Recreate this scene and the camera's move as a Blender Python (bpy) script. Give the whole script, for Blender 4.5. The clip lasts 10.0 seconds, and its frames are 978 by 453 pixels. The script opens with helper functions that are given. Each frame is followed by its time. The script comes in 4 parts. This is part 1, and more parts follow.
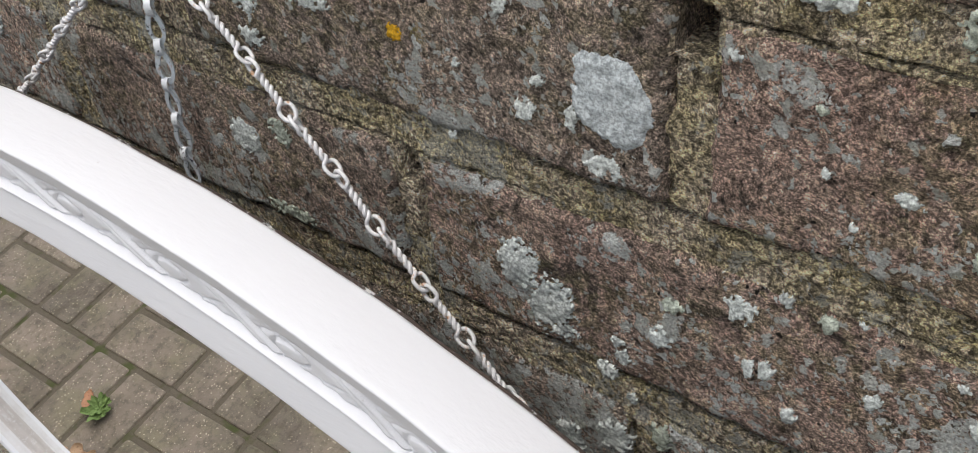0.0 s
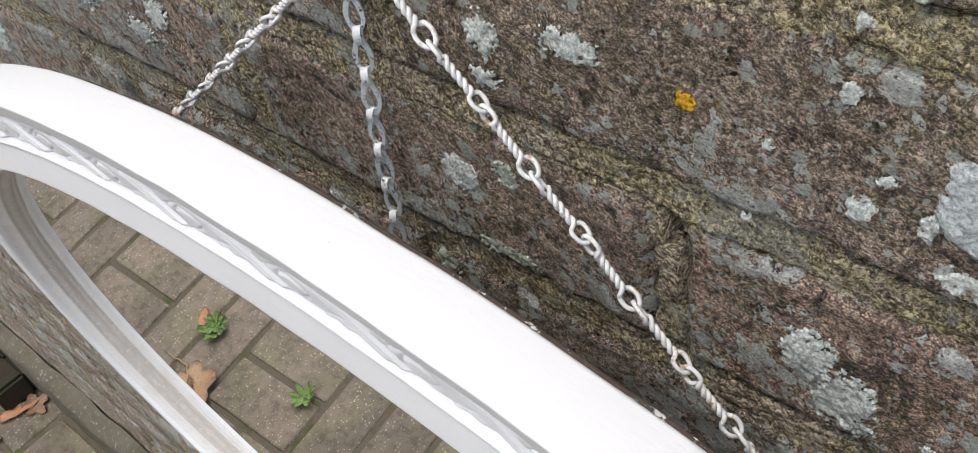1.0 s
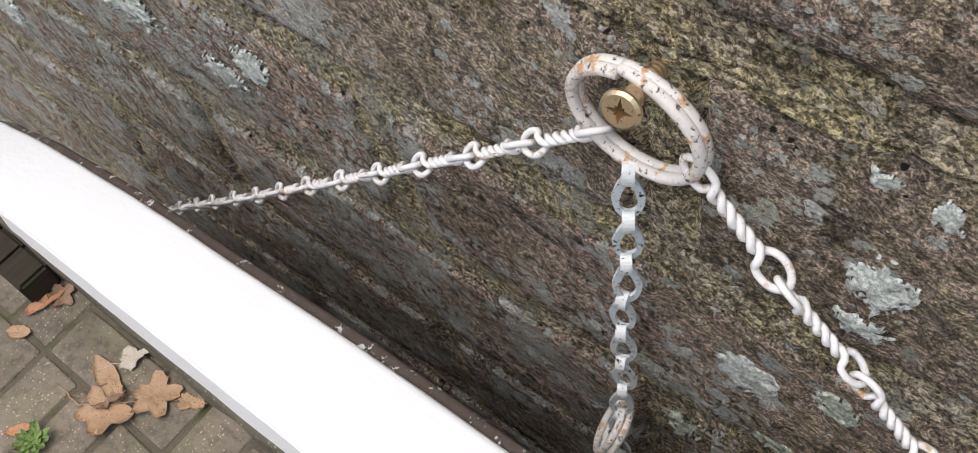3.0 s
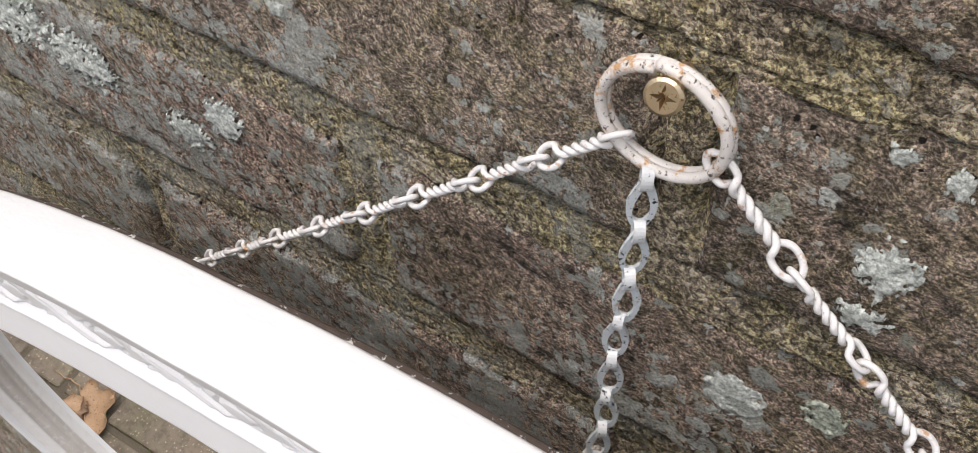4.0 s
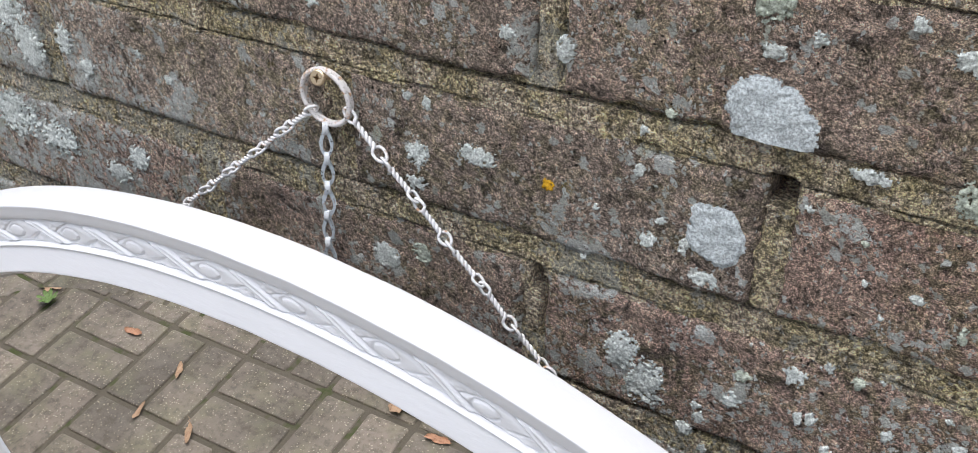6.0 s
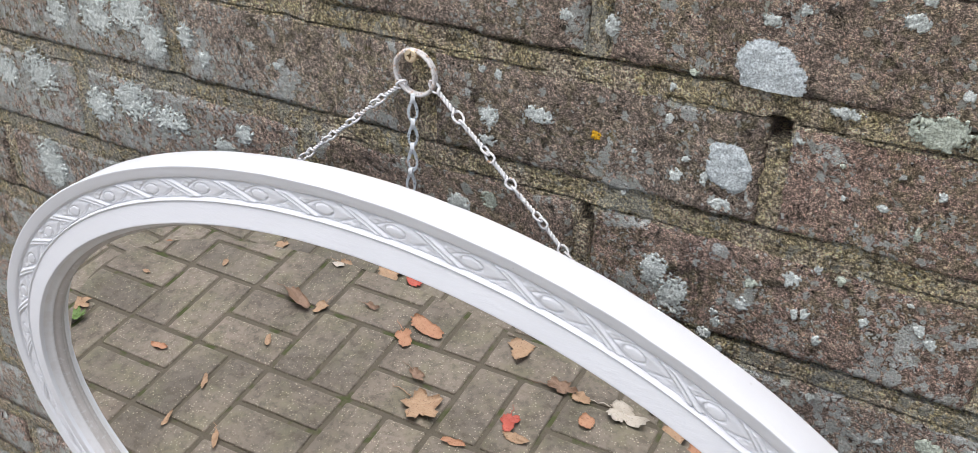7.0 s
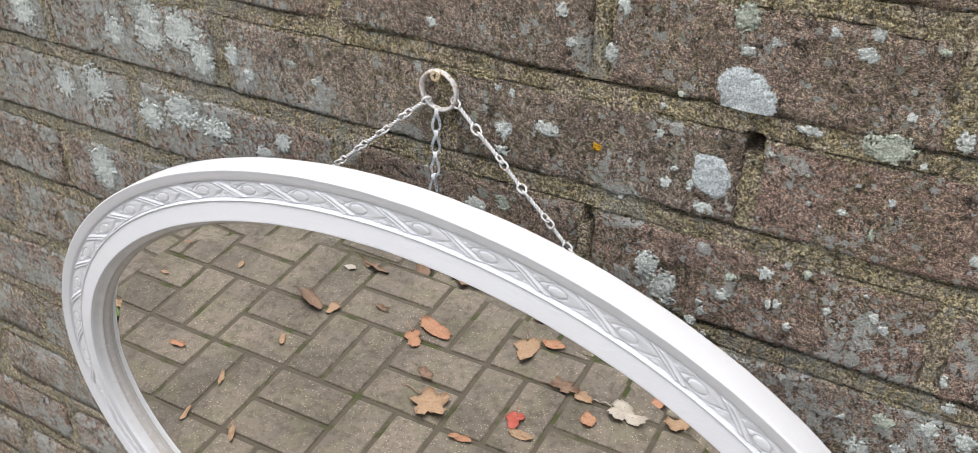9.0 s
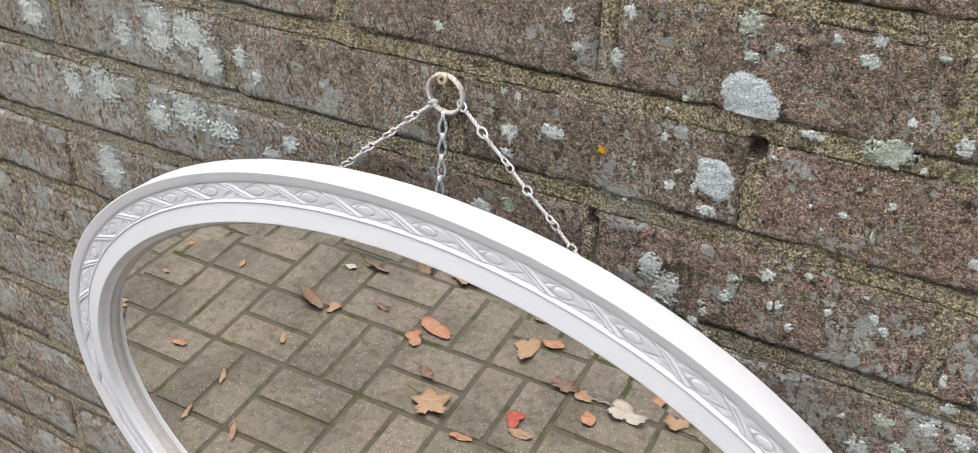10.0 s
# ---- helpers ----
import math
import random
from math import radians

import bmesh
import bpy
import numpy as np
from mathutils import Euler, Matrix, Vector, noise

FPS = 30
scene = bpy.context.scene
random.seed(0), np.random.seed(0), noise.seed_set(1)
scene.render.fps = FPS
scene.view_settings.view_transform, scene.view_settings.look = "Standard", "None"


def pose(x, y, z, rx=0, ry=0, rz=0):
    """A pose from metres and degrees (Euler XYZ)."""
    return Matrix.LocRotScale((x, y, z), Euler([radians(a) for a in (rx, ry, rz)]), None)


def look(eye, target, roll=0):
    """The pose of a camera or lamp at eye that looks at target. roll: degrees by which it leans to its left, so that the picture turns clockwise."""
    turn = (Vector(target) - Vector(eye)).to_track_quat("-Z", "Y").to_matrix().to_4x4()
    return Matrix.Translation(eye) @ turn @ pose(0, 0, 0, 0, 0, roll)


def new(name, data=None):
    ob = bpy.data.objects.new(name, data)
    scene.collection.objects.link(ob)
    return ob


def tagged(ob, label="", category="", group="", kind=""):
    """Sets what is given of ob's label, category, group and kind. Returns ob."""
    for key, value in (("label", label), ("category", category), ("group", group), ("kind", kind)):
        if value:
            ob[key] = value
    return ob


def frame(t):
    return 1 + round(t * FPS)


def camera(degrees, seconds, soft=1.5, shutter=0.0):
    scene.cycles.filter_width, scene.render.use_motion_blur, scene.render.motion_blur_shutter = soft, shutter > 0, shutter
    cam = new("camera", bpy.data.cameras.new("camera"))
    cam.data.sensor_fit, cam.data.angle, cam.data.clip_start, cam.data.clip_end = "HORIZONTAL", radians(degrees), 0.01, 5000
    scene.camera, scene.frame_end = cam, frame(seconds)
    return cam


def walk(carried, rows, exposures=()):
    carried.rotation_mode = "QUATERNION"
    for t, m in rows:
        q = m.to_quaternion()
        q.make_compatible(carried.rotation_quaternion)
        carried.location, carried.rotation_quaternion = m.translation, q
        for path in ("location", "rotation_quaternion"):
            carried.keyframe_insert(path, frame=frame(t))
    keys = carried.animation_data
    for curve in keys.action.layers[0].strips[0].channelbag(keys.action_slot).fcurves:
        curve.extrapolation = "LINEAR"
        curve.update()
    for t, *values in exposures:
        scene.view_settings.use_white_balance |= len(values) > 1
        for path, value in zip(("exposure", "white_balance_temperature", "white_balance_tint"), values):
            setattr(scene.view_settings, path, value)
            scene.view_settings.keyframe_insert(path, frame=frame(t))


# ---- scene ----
# world: wall face at y = 0, x along the wall, z up from the paving
cam = camera(53.0, 10.0, soft=0.5)
PATH = [
    (0, (0.326, -0.201, 1.361), (-0.673, 0.979, 0.093), -5.7),
    (0.3, (0.3157, -0.2040, 1.3685), (-0.736, 0.898, 0.072), -8.3),
    (0.5, (0.298, -0.206, 1.376), (-0.779, 0.859, 0.070), -9.1),
    (0.7, (0.2764, -0.1956, 1.3802), (-0.795, 0.826, 0.035), -9.7),
    (1, (0.233, -0.177, 1.381), (-0.806, 0.772, -0.040), -10.6),
    (1.2, (0.2083, -0.1653, 1.3841), (-0.812, 0.771, -0.059), -10.3),
    (1.5, (0.179, -0.145, 1.388), (-0.824, 0.738, -0.100), -11.3),
    (1.7, (0.1612, -0.1391, 1.3903), (-0.807, 0.720, -0.134), -11.1),
    (2, (0.14, -0.125, 1.386), (-0.797, 0.655, -0.199), -12.6),
    (2.3, (0.1138, -0.1057, 1.3778), (-0.800, 0.616, -0.248), -14.6),
    (2.5, (0.1, -0.099, 1.379), (-0.791, 0.598, -0.270), -15.5),
    (2.7, (0.088, -0.095, 1.379), (-0.793, 0.59, -0.281), -15.7),
    (3.8, (0.04, -0.144, 1.371), (-0.756, 0.795, -0.205), -5.5),
    (4, (0.059, -0.149, 1.369), (-0.718, 0.918, -0.133), -2.3),
    (4.2, (0.0859, -0.1560, 1.3703), (-0.687, 1.000, -0.067), -1.0),
    (4.5, (0.126, -0.186, 1.381), (-0.641, 1.105, 0.060), 1.3),
    (4.7, (0.1580, -0.2125, 1.3958), (-0.645, 1.130, 0.150), 1.0),
    (5, (0.202, -0.263, 1.411), (-0.621, 1.128, 0.233), 1.1),
    (5.5, (0.261, -0.315, 1.421), (-0.589, 1.124, 0.322), 1.0),
    (5.7, (0.279, -0.329, 1.429), (-0.576, 1.114, 0.340), 0.7),
    (6.8, (0.328, -0.447, 1.445), (-0.537, 1.053, 0.443), 0.7),
    (7, (0.333, -0.487, 1.451), (-0.533, 1.017, 0.458), 0.6),
    (7.5, (0.371, -0.585, 1.479), (-0.492, 0.938, 0.512), 1.0),
    (8, (0.388, -0.62, 1.492), (-0.479, 0.905, 0.531), 1.0),
    (8.2, (0.3833, -0.6147, 1.4934), (-0.493, 0.898, 0.522), 0.5),
    (8.5, (0.372, -0.588, 1.492), (-0.511, 0.924, 0.526), 0.7),
    (9, (0.366, -0.557, 1.488), (-0.512, 0.949, 0.509), 1.0),
    (9.5, (0.367, -0.561, 1.491), (-0.509, 0.945, 0.509), 1.0),
    (10, (0.365, -0.566, 1.494), (-0.51, 0.942, 0.513), 1.2),
]
walk(cam, [(t, look(eye, target, roll)) for t, eye, target, roll in PATH],
     [(0.0, 0.15, 6500, 10), (1.0, 0.28, 6500, 9), (1.5, 0.2, 6550, 10), (2.5, 0.26, 6450, 10), (4.0, 0.34, 6750, 12), (5.0, 0.37, 6350, 9), (5.5, 0.4, 6150, 10),
      (7.0, 0.43, 6250, 11), (8.0, 0.45, 6150, 9), (9.0, 0.43, 6450, 10), (10.0, 0.45, 6500, 10)])

# ---------------------------------------------------------------- light
SUN_ELEVATION, SUN_TURN = radians(74), radians(198)
world = bpy.data.worlds.new("overcast_sky")
scene.world = world
world.use_nodes = True
wn = world.node_tree
sky = wn.nodes.new("ShaderNodeTexSky")
sky.sky_type = "NISHITA"
sky.sun_disc = False
sky.sun_elevation, sky.sun_rotation = SUN_ELEVATION, SUN_TURN
sky.air_density, sky.dust_density = 1.0, 4.0
soft_sky = wn.nodes.new("ShaderNodeHueSaturation")
soft_sky.inputs["Saturation"].default_value = 0.5
wn.links.new(sky.outputs[0], soft_sky.inputs["Color"])
wn.links.new(soft_sky.outputs[0], wn.nodes["Background"].inputs["Color"])
wn.nodes["Background"].inputs["Strength"].default_value = 0.15
sun = new("sun", bpy.data.lights.new("sun", "SUN"))
sun.data.energy, sun.data.angle, sun.data.color = 1.5, radians(60), (1.0, 0.985, 0.97)
sun.matrix_world = look((-0.3, -0.9, 4.0), (0, 0, 0.6))

# ---------------------------------------------------------------- materials
DATUM = 1.18  # the bed joint under the mirror's hook


class Nodes:
    """A small writer of node materials."""

    def __init__(self, name):
        self.mat = bpy.data.materials.new(name)
        self.mat.use_nodes = True
        self.t = self.mat.node_tree
        self.bsdf = self.t.nodes["Principled BSDF"]
        self.pos = self.t.nodes.new("ShaderNodeNewGeometry").outputs["Position"]

    def put(self, socket, value):
        if hasattr(value, "links"):
            self.t.links.new(value, socket)
        else:
            socket.default_value = value

    def noise(self, scale, detail=4.0, rough=0.6, warp=0.0, vector=None):
        n = self.t.nodes.new("ShaderNodeTexNoise")
        self.put(n.inputs["Vector"], vector or self.pos)
        n.inputs["Scale"].default_value, n.inputs["Detail"].default_value = scale, detail
        n.inputs["Roughness"].default_value, n.inputs["Distortion"].default_value = rough, warp
        return n.outputs["Fac"]

    def cells(self, scale, vector=None, feature="F1", jitter=1.0):
        n = self.t.nodes.new("ShaderNodeTexVoronoi")
        n.feature = feature
        self.put(n.inputs["Vector"], vector or self.pos)
        n.inputs["Scale"].default_value, n.inputs["Randomness"].default_value = scale, jitter
        return n.outputs["Distance"], n.outputs["Color"] if feature == "F1" else None

    def warped(self, scale, amount):
        n = self.t.nodes.new("ShaderNodeTexNoise")
        self.put(n.inputs["Vector"], self.pos)
        n.inputs["Scale"].default_value, n.inputs["Detail"].default_value = scale, 3.0
        m = self.t.nodes.new("ShaderNodeVectorMath")
        m.operation = "MULTIPLY_ADD"
        self.put(m.inputs[0], n.outputs["Color"])
        m.inputs[1].default_value = (amount,) * 3
        self.put(m.inputs[2], self.pos)
        return m.outputs[0]

    def math(self, op, a, b=0.0, c=0.0):
        n = self.t.nodes.new("ShaderNodeMath")
        n.operation = op
        for s, v in zip(n.inputs, (a, b, c)):
            self.put(s, v)
        return n.outputs[0]

    def ramp(self, fac, low, high, to_low=0.0, to_high=1.0):
        n = self.t.nodes.new("ShaderNodeMapRange")
        n.interpolation_type = "SMOOTHSTEP"
        for s, v in zip(n.inputs, (fac, low, high, to_low, to_high)):
            self.put(s, v)
        return n.outputs["Result"]

    def mix(self, fac, a, b, blend="MIX"):
        n = self.t.nodes.new("ShaderNodeMix")
        n.data_type, n.blend_type = "RGBA", blend
        self.put(n.inputs["Factor"], fac)
        for key, v in (("A", a), ("B", b)):
            s = [i for i in n.inputs if i.name == key and i.type == "RGBA"][0]
            self.put(s, v if hasattr(v, "links") else (*v, 1.0))
        return [o for o in n.outputs if o.type == "RGBA"][0]

    def grain(self, color, fac, low, high, dark, light):
        """Multiplies color by dark to light as fac goes from low to high."""
        v = self.ramp(fac, low, high, dark, light)
        n = self.t.nodes.new("ShaderNodeVectorMath")
        n.operation = "SCALE"
        self.put(n.inputs[0], color)
        self.put(n.inputs["Scale"], v)
        return n.outputs[0]

    def axis(self, which):
        n = self.t.nodes.new("ShaderNodeSeparateXYZ")
        self.put(n.inputs[0], self.pos)
        return n.outputs[which]

    def own_random(self):
        return self.t.nodes.new("ShaderNodeObjectInfo").outputs["Random"]

    def island_random(self):
        return self.t.nodes.new("ShaderNodeNewGeometry").outputs["Random Per Island"]

    def finish(self, color, rough=0.8, height=None, depth=0.001, strength=1.0, metal=0.0, spec=0.5):
        self.put(self.bsdf.inputs["Base Color"], color if hasattr(color, "links") else (*color, 1.0))
        self.put(self.bsdf.inputs["Roughness"], rough)
        self.put(self.bsdf.inputs["Metallic"], metal)
        self.bsdf.inputs["Specular IOR Level"].default_value = spec
        if height is not None:
            b = self.t.nodes.new("ShaderNodeBump")
            b.inputs["Strength"].default_value, b.inputs["Distance"].default_value = strength, depth
            self.put(b.inputs["Height"], height)
            self.t.links.new(b.outputs[0], self.bsdf.inputs["Normal"])
        return self.mat


def wall_lichen(n, amount):
    """Pale crust flecks in four sizes, in drifts; denser towards the damp end of the wall. Gives the mask and its colour."""
    flat = n.t.nodes.new("ShaderNodeCombineXYZ")
    rough_edge = n.t.nodes.new("ShaderNodeSeparateXYZ")
    n.put(rough_edge.inputs[0], n.warped(460, 0.0058))
    n.put(flat.inputs[0], rough_edge.outputs[0])
    n.put(flat.inputs[1], n.math("MULTIPLY", rough_edge.outputs[2], 0.82))
    west = n.ramp(n.math("MULTIPLY", n.axis(0), -1.0), 0.06, 0.26, 0.0, 0.33)
    west = n.math("MULTIPLY", west, n.ramp(n.math("MULTIPLY", n.axis(0), -1.0), 0.42, 0.62, 1.0, 0.45))
    west = n.math("MULTIPLY", west, n.ramp(n.axis(2), DATUM - 0.12, DATUM, 0.3, 1.0))
    drift = n.math("ADD", n.math("ADD", n.math("MULTIPLY", n.noise(5.5, 2.0, 0.5), 0.5), n.math("MULTIPLY_ADD", n.noise(24, 3.0, 0.6), 1.1, -0.2)), n.math("ADD", west, n.math("SUBTRACT", n.ramp(n.axis(2), DATUM + 0.005, DATUM - 0.08, 0.0, 0.11), 0.1)))
    mask, tone = None, None
    for scale, low, high, most, r_low, r_high in ((34, 0.6, 0.8, 0.75, 0.3, 0.7), (105, 0.5, 0.78, 0.6, 0.2, 0.6), (230, 0.46, 0.76, 0.62, 0.22, 0.62), (520, 0.43, 0.74, 0.48, 0.25, 0.6)):
        v = n.t.nodes.new("ShaderNodeTexVoronoi")
        v.voronoi_dimensions = "2D"
        n.put(v.inputs["Vector"], flat.outputs[0])
        v.inputs["Scale"].default_value = scale
        pick = n.t.nodes.new("ShaderNodeSeparateColor")
        n.put(pick.inputs[0], v.outputs["Color"])
        there = n.math("LESS_THAN", pick.outputs[0], n.ramp(drift, low, high, 0.03, most))
        size = n.math("MULTIPLY_ADD", pick.outputs[1], r_high - r_low, r_low)
        spot = n.math("MULTIPLY", there, n.ramp(n.math("SUBTRACT", size, v.outputs["Distance"]), 0.0, 0.09))
        if scale == 34:
            spot = n.math("MULTIPLY", spot, n.ramp(n.noise(150, 5.0, 0.72), 0.44, 0.49))
        tone = pick.outputs[2] if tone is None else n.mix(spot, tone, pick.outputs[2])
        mask = spot if mask is None else n.math("MAXIMUM", mask, spot)
    mask = n.math("MULTIPLY", mask, n.ramp(n.noise(620, 4.0, 0.75), 0.38, 0.43))
    tint = n.mix(tone, (0.58, 0.59, 0.53), (0.86, 0.88, 0.84))
    tint = n.mix(n.ramp(n.noise(60, 3.0), 0.56, 0.66, 0.0, 0.5), tint, (0.6, 0.62, 0.46))
    tint = n.grain(tint, n.noise(1100, 3.0, 0.7), 0.38, 0.6, 0.72, 1.1)
    return n.math("MULTIPLY", mask, amount), tint


def make_brick_material():
    n = Nodes("weathered_brick")
    info = n.t.nodes.new("ShaderNodeObjectInfo")
    own = info.outputs["Random"]
    brick_tone = n.t.nodes.new("ShaderNodeSeparateColor")
    n.put(brick_tone.inputs[0], info.outputs["Color"])
    red = n.math("MINIMUM", brick_tone.outputs[0], 1.0)
    drag = n.t.nodes.new("ShaderNodeMapping")
    n.put(drag.inputs["Vector"], n.warped(60, 0.012))
    drag.inputs["Scale"].default_value = (0.7, 1.0, 1.0)
    fine = n.noise(1500, 2.0, 0.7)
    pits = n.noise(980, 4.0, 0.75, vector=drag.outputs[0])
    lumps = n.noise(170, 5.0, 0.72)
    blot = n.noise(38, 5.0, 0.72)
    broad = n.noise(9, 4.0, 0.65, 0.4)
    base = n.mix(red, (0.71, 0.585, 0.47), (0.74, 0.525, 0.42))
    base = n.mix(n.ramp(blot, 0.36, 0.62, 0.0, 0.75), base, n.mix(red, (0.42, 0.345, 0.285), (0.5, 0.33, 0.265)))
    base = n.mix(n.ramp(n.noise(70, 5.0, 0.7), 0.56, 0.66, 0.0, 0.5), base, n.mix(red, (0.5, 0.365, 0.28), (0.6, 0.35, 0.26)))
    base = n.mix(n.ramp(n.noise(55, 5.0, 0.78, 0.6), 0.56, 0.62, 0.0, 0.8), base, (0.085, 0.072, 0.062))
    algae = n.math("MULTIPLY", n.ramp(broad, 0.42, 0.56), n.ramp(n.noise(120, 5.0, 0.75), 0.44, 0.56))
    base = n.mix(n.math("MULTIPLY", algae, 0.5), base, n.mix(n.noise(20, 2.0), (0.43, 0.37, 0.21), (0.36, 0.325, 0.165)))
    # the object colour's second channel darkens a whole brick, down to half
    base = n.grain(base, brick_tone.outputs[1], 0.0, 1.0, 1.04, 0.5)
    sand, sand_col = n.cells(640, n.warped(700, 0.0018))
    pick = n.t.nodes.new("ShaderNodeSeparateColor")
    n.put(pick.inputs[0], sand_col)
    base = n.grain(base, pick.outputs[0], 0.0, 1.0, 0.68, 1.3)
    base = n.grain(base, lumps, 0.38, 0.6, 0.7, 1.22)
    base = n.grain(base, pits, 0.43, 0.57, 0.55, 1.4)
    base = n.grain(base, fine, 0.42, 0.58, 0.62, 1.36)
    dots, dot_col = n.cells(330, n.warped(600, 0.003))
    pick = n.t.nodes.new("ShaderNodeSeparateColor")
    n.put(pick.inputs[0], dot_col)
    base = n.mix(n.math("MULTIPLY", n.ramp(dots, 0.3, 0.2), n.math("GREATER_THAN", pick.outputs[1], 0.89)), base, (0.03, 0.024, 0.02))
    base = n.mix(n.math("MULTIPLY", n.ramp(dots, 0.4, 0.28, 0.0, 0.9), n.math("LESS_THAN", pick.outputs[1], n.ramp(n.noise(16, 3.0), 0.4, 0.62, 0.03, 0.2))), base, n.mix(pick.outputs[2], (0.5, 0.47, 0.4), (0.8, 0.8, 0.75)))
    spots, spot_col = n.cells(125, n.warped(420, 0.006))
    pick = n.t.nodes.new("ShaderNodeSeparateColor")
    n.put(pick.inputs[0], spot_col)
    young = n.math("MULTIPLY", n.ramp(spots, 0.36, 0.26, 0.0, 0.92), n.math("LESS_THAN", pick.outputs[0], n.ramp(n.noise(8, 3.0), 0.42, 0.6, 0.03, 0.32)))
    young = n.math("MULTIPLY", young, n.ramp(pits, 0.42, 0.5, 0.35, 1.0))
    base = n.mix(young, base, n.mix(pick.outputs[2], (0.5, 0.5, 0.42), (0.76, 0.78, 0.74)))
    yellow, _ = n.cells(34, n.warped(300, 0.008))
    gold = n.math("MULTIPLY", n.ramp(yellow, 0.16, 0.09), n.ramp(n.noise(6.5, 2.0), 0.54, 0.64))
    base = n.mix(n.math("MULTIPLY", gold, n.ramp(fine, 0.45, 0.52)), base, (0.36, 0.29, 0.06))
    mask, tint = wall_lichen(n, 0.92)
    base = n.mix(mask, base, tint)
    height = n.math("ADD", n.math("MULTIPLY", pits, 1.2), n.math("MULTIPLY", fine, 0.5))
    height = n.math("ADD", height, n.math("SUBTRACT", n.math("MULTIPLY", lumps, 0.8), n.math("MULTIPLY", sand, 0.5)))
    height = n.math("MULTIPLY", height, n.math("MULTIPLY_ADD", mask, -0.6, 1.0))
    height = n.math("ADD", height, n.math("MULTIPLY", mask, 1.0))
    return n.finish(base, n.ramp(fine, 0.3, 0.7, 0.8, 0.97), height, 0.007, 1.0, spec=0.2)


def make_mortar_material():
    n = Nodes("mossy_mortar")
    fine = n.noise(1500, 2.0, 0.7)
    crumbs = n.noise(620, 4.0, 0.75)
    grit, grit_col = n.cells(480, n.warped(500, 0.002))
    base = n.mix(n.noise(45, 4.0), (0.64, 0.53, 0.39), (0.8, 0.68, 0.52))
    base = n.mix(n.ramp(n.noise(24, 5.0, 0.7), 0.42, 0.56, 0.0, 0.7), base, (0.58, 0.495, 0.27))
    moss = n.math("MULTIPLY", n.ramp(n.noise(150, 5.0, 0.78), 0.5, 0.58), n.ramp(n.noise(17, 3.0, 0.6), 0.42, 0.58))
    base = n.mix(n.math("MULTIPLY", moss, 0.6), base, n.mix(fine, (0.45, 0.38, 0.18), (0.66, 0.55, 0.29)))
    base = n.mix(n.ramp(n.noise(95, 5.0, 0.78), 0.54, 0.62, 0.0, 0.7), base, (0.17, 0.14, 0.10))
    pick = n.t.nodes.new("ShaderNodeSeparateColor")
    n.put(pick.inputs[0], grit_col)
    base = n.grain(base, pick.outputs[0], 0.0, 1.0, 0.62, 1.32)
    base = n.grain(base, crumbs, 0.41, 0.58, 0.42, 1.5)
    base = n.grain(base, fine, 0.42, 0.58, 0.65, 1.36)
    mask, tint = wall_lichen(n, 0.45)
    base = n.mix(mask, base, tint)
    height = n.math("ADD", n.math("MULTIPLY", crumbs, 1.2), n.math("SUBTRACT", n.math("MULTIPLY", fine, 0.5), n.math("MULTIPLY", grit, 0.6)))
    return n.finish(base, 0.95, height, 0.008, 1.0, spec=0.15)


def make_lichen_material(name, pale, dark):
    n = Nodes(name)
    grain = n.noise(1500, 4.0, 0.7)
    lobes, _ = n.cells(520, n.warped(400, 0.003))
    base = n.mix(n.ramp(lobes, 0.3, 0.6, 0.0, 0.5), pale, dark)
    base = n.mix(n.ramp(n.noise(110, 4.0, 0.7), 0.56, 0.68, 0.0, 0.5), base, dark)
    base = n.grain(base, n.noise(900, 4.0, 0.75), 0.38, 0.6, 0.6, 1.18)
    height = n.math("ADD", n.math("MULTIPLY", lobes, -0.4), n.math("MULTIPLY", grain, 1.0))
    return n.finish(base, 0.95, height, 0.0009, 0.8, spec=0.15)


def make_white_paint():
    n = Nodes("white_gloss_paint")
    brush = n.t.nodes.new("ShaderNodeMapping")
    n.put(brush.inputs["Vector"], n.pos)
    brush.inputs["Scale"].default_value = (0.25, 1.0, 1.0)
    streak = n.noise(420, 3.0, 0.6, vector=brush.outputs[0])
    base = n.mix(n.noise(14, 3.0), (0.775, 0.778, 0.795), (0.81, 0.812, 0.828))
    base = n.mix(n.ramp(n.noise(170, 5.0, 0.7), 0.7, 0.76, 0.0, 0.5), base, (0.5, 0.47, 0.43))
    height = n.math("ADD", n.math("MULTIPLY", streak, 0.6), n.noise(60, 3.0))
    return n.finish(base, n.ramp(streak, 0.3, 0.7, 0.42, 0.58), height, 0.0006, 0.6, spec=0.35)


def make_flaking_wood():
    n = Nodes("brown_wood_with_flaking_paint")
    grain = n.noise(300, 4.0, 0.7)
    base = n.mix(grain, (0.055, 0.042, 0.036), (0.13, 0.1, 0.085))
    flake = n.ramp(n.noise(170, 5.0, 0.75), 0.57, 0.6)
    base = n.mix(flake, base, (0.7, 0.69, 0.68))
    height = n.math("ADD", n.math("MULTIPLY", flake, 0.6), n.math("MULTIPLY", grain, 0.4))
    return n.finish(base, 0.75, height, 0.0012, 0.8, spec=0.3)


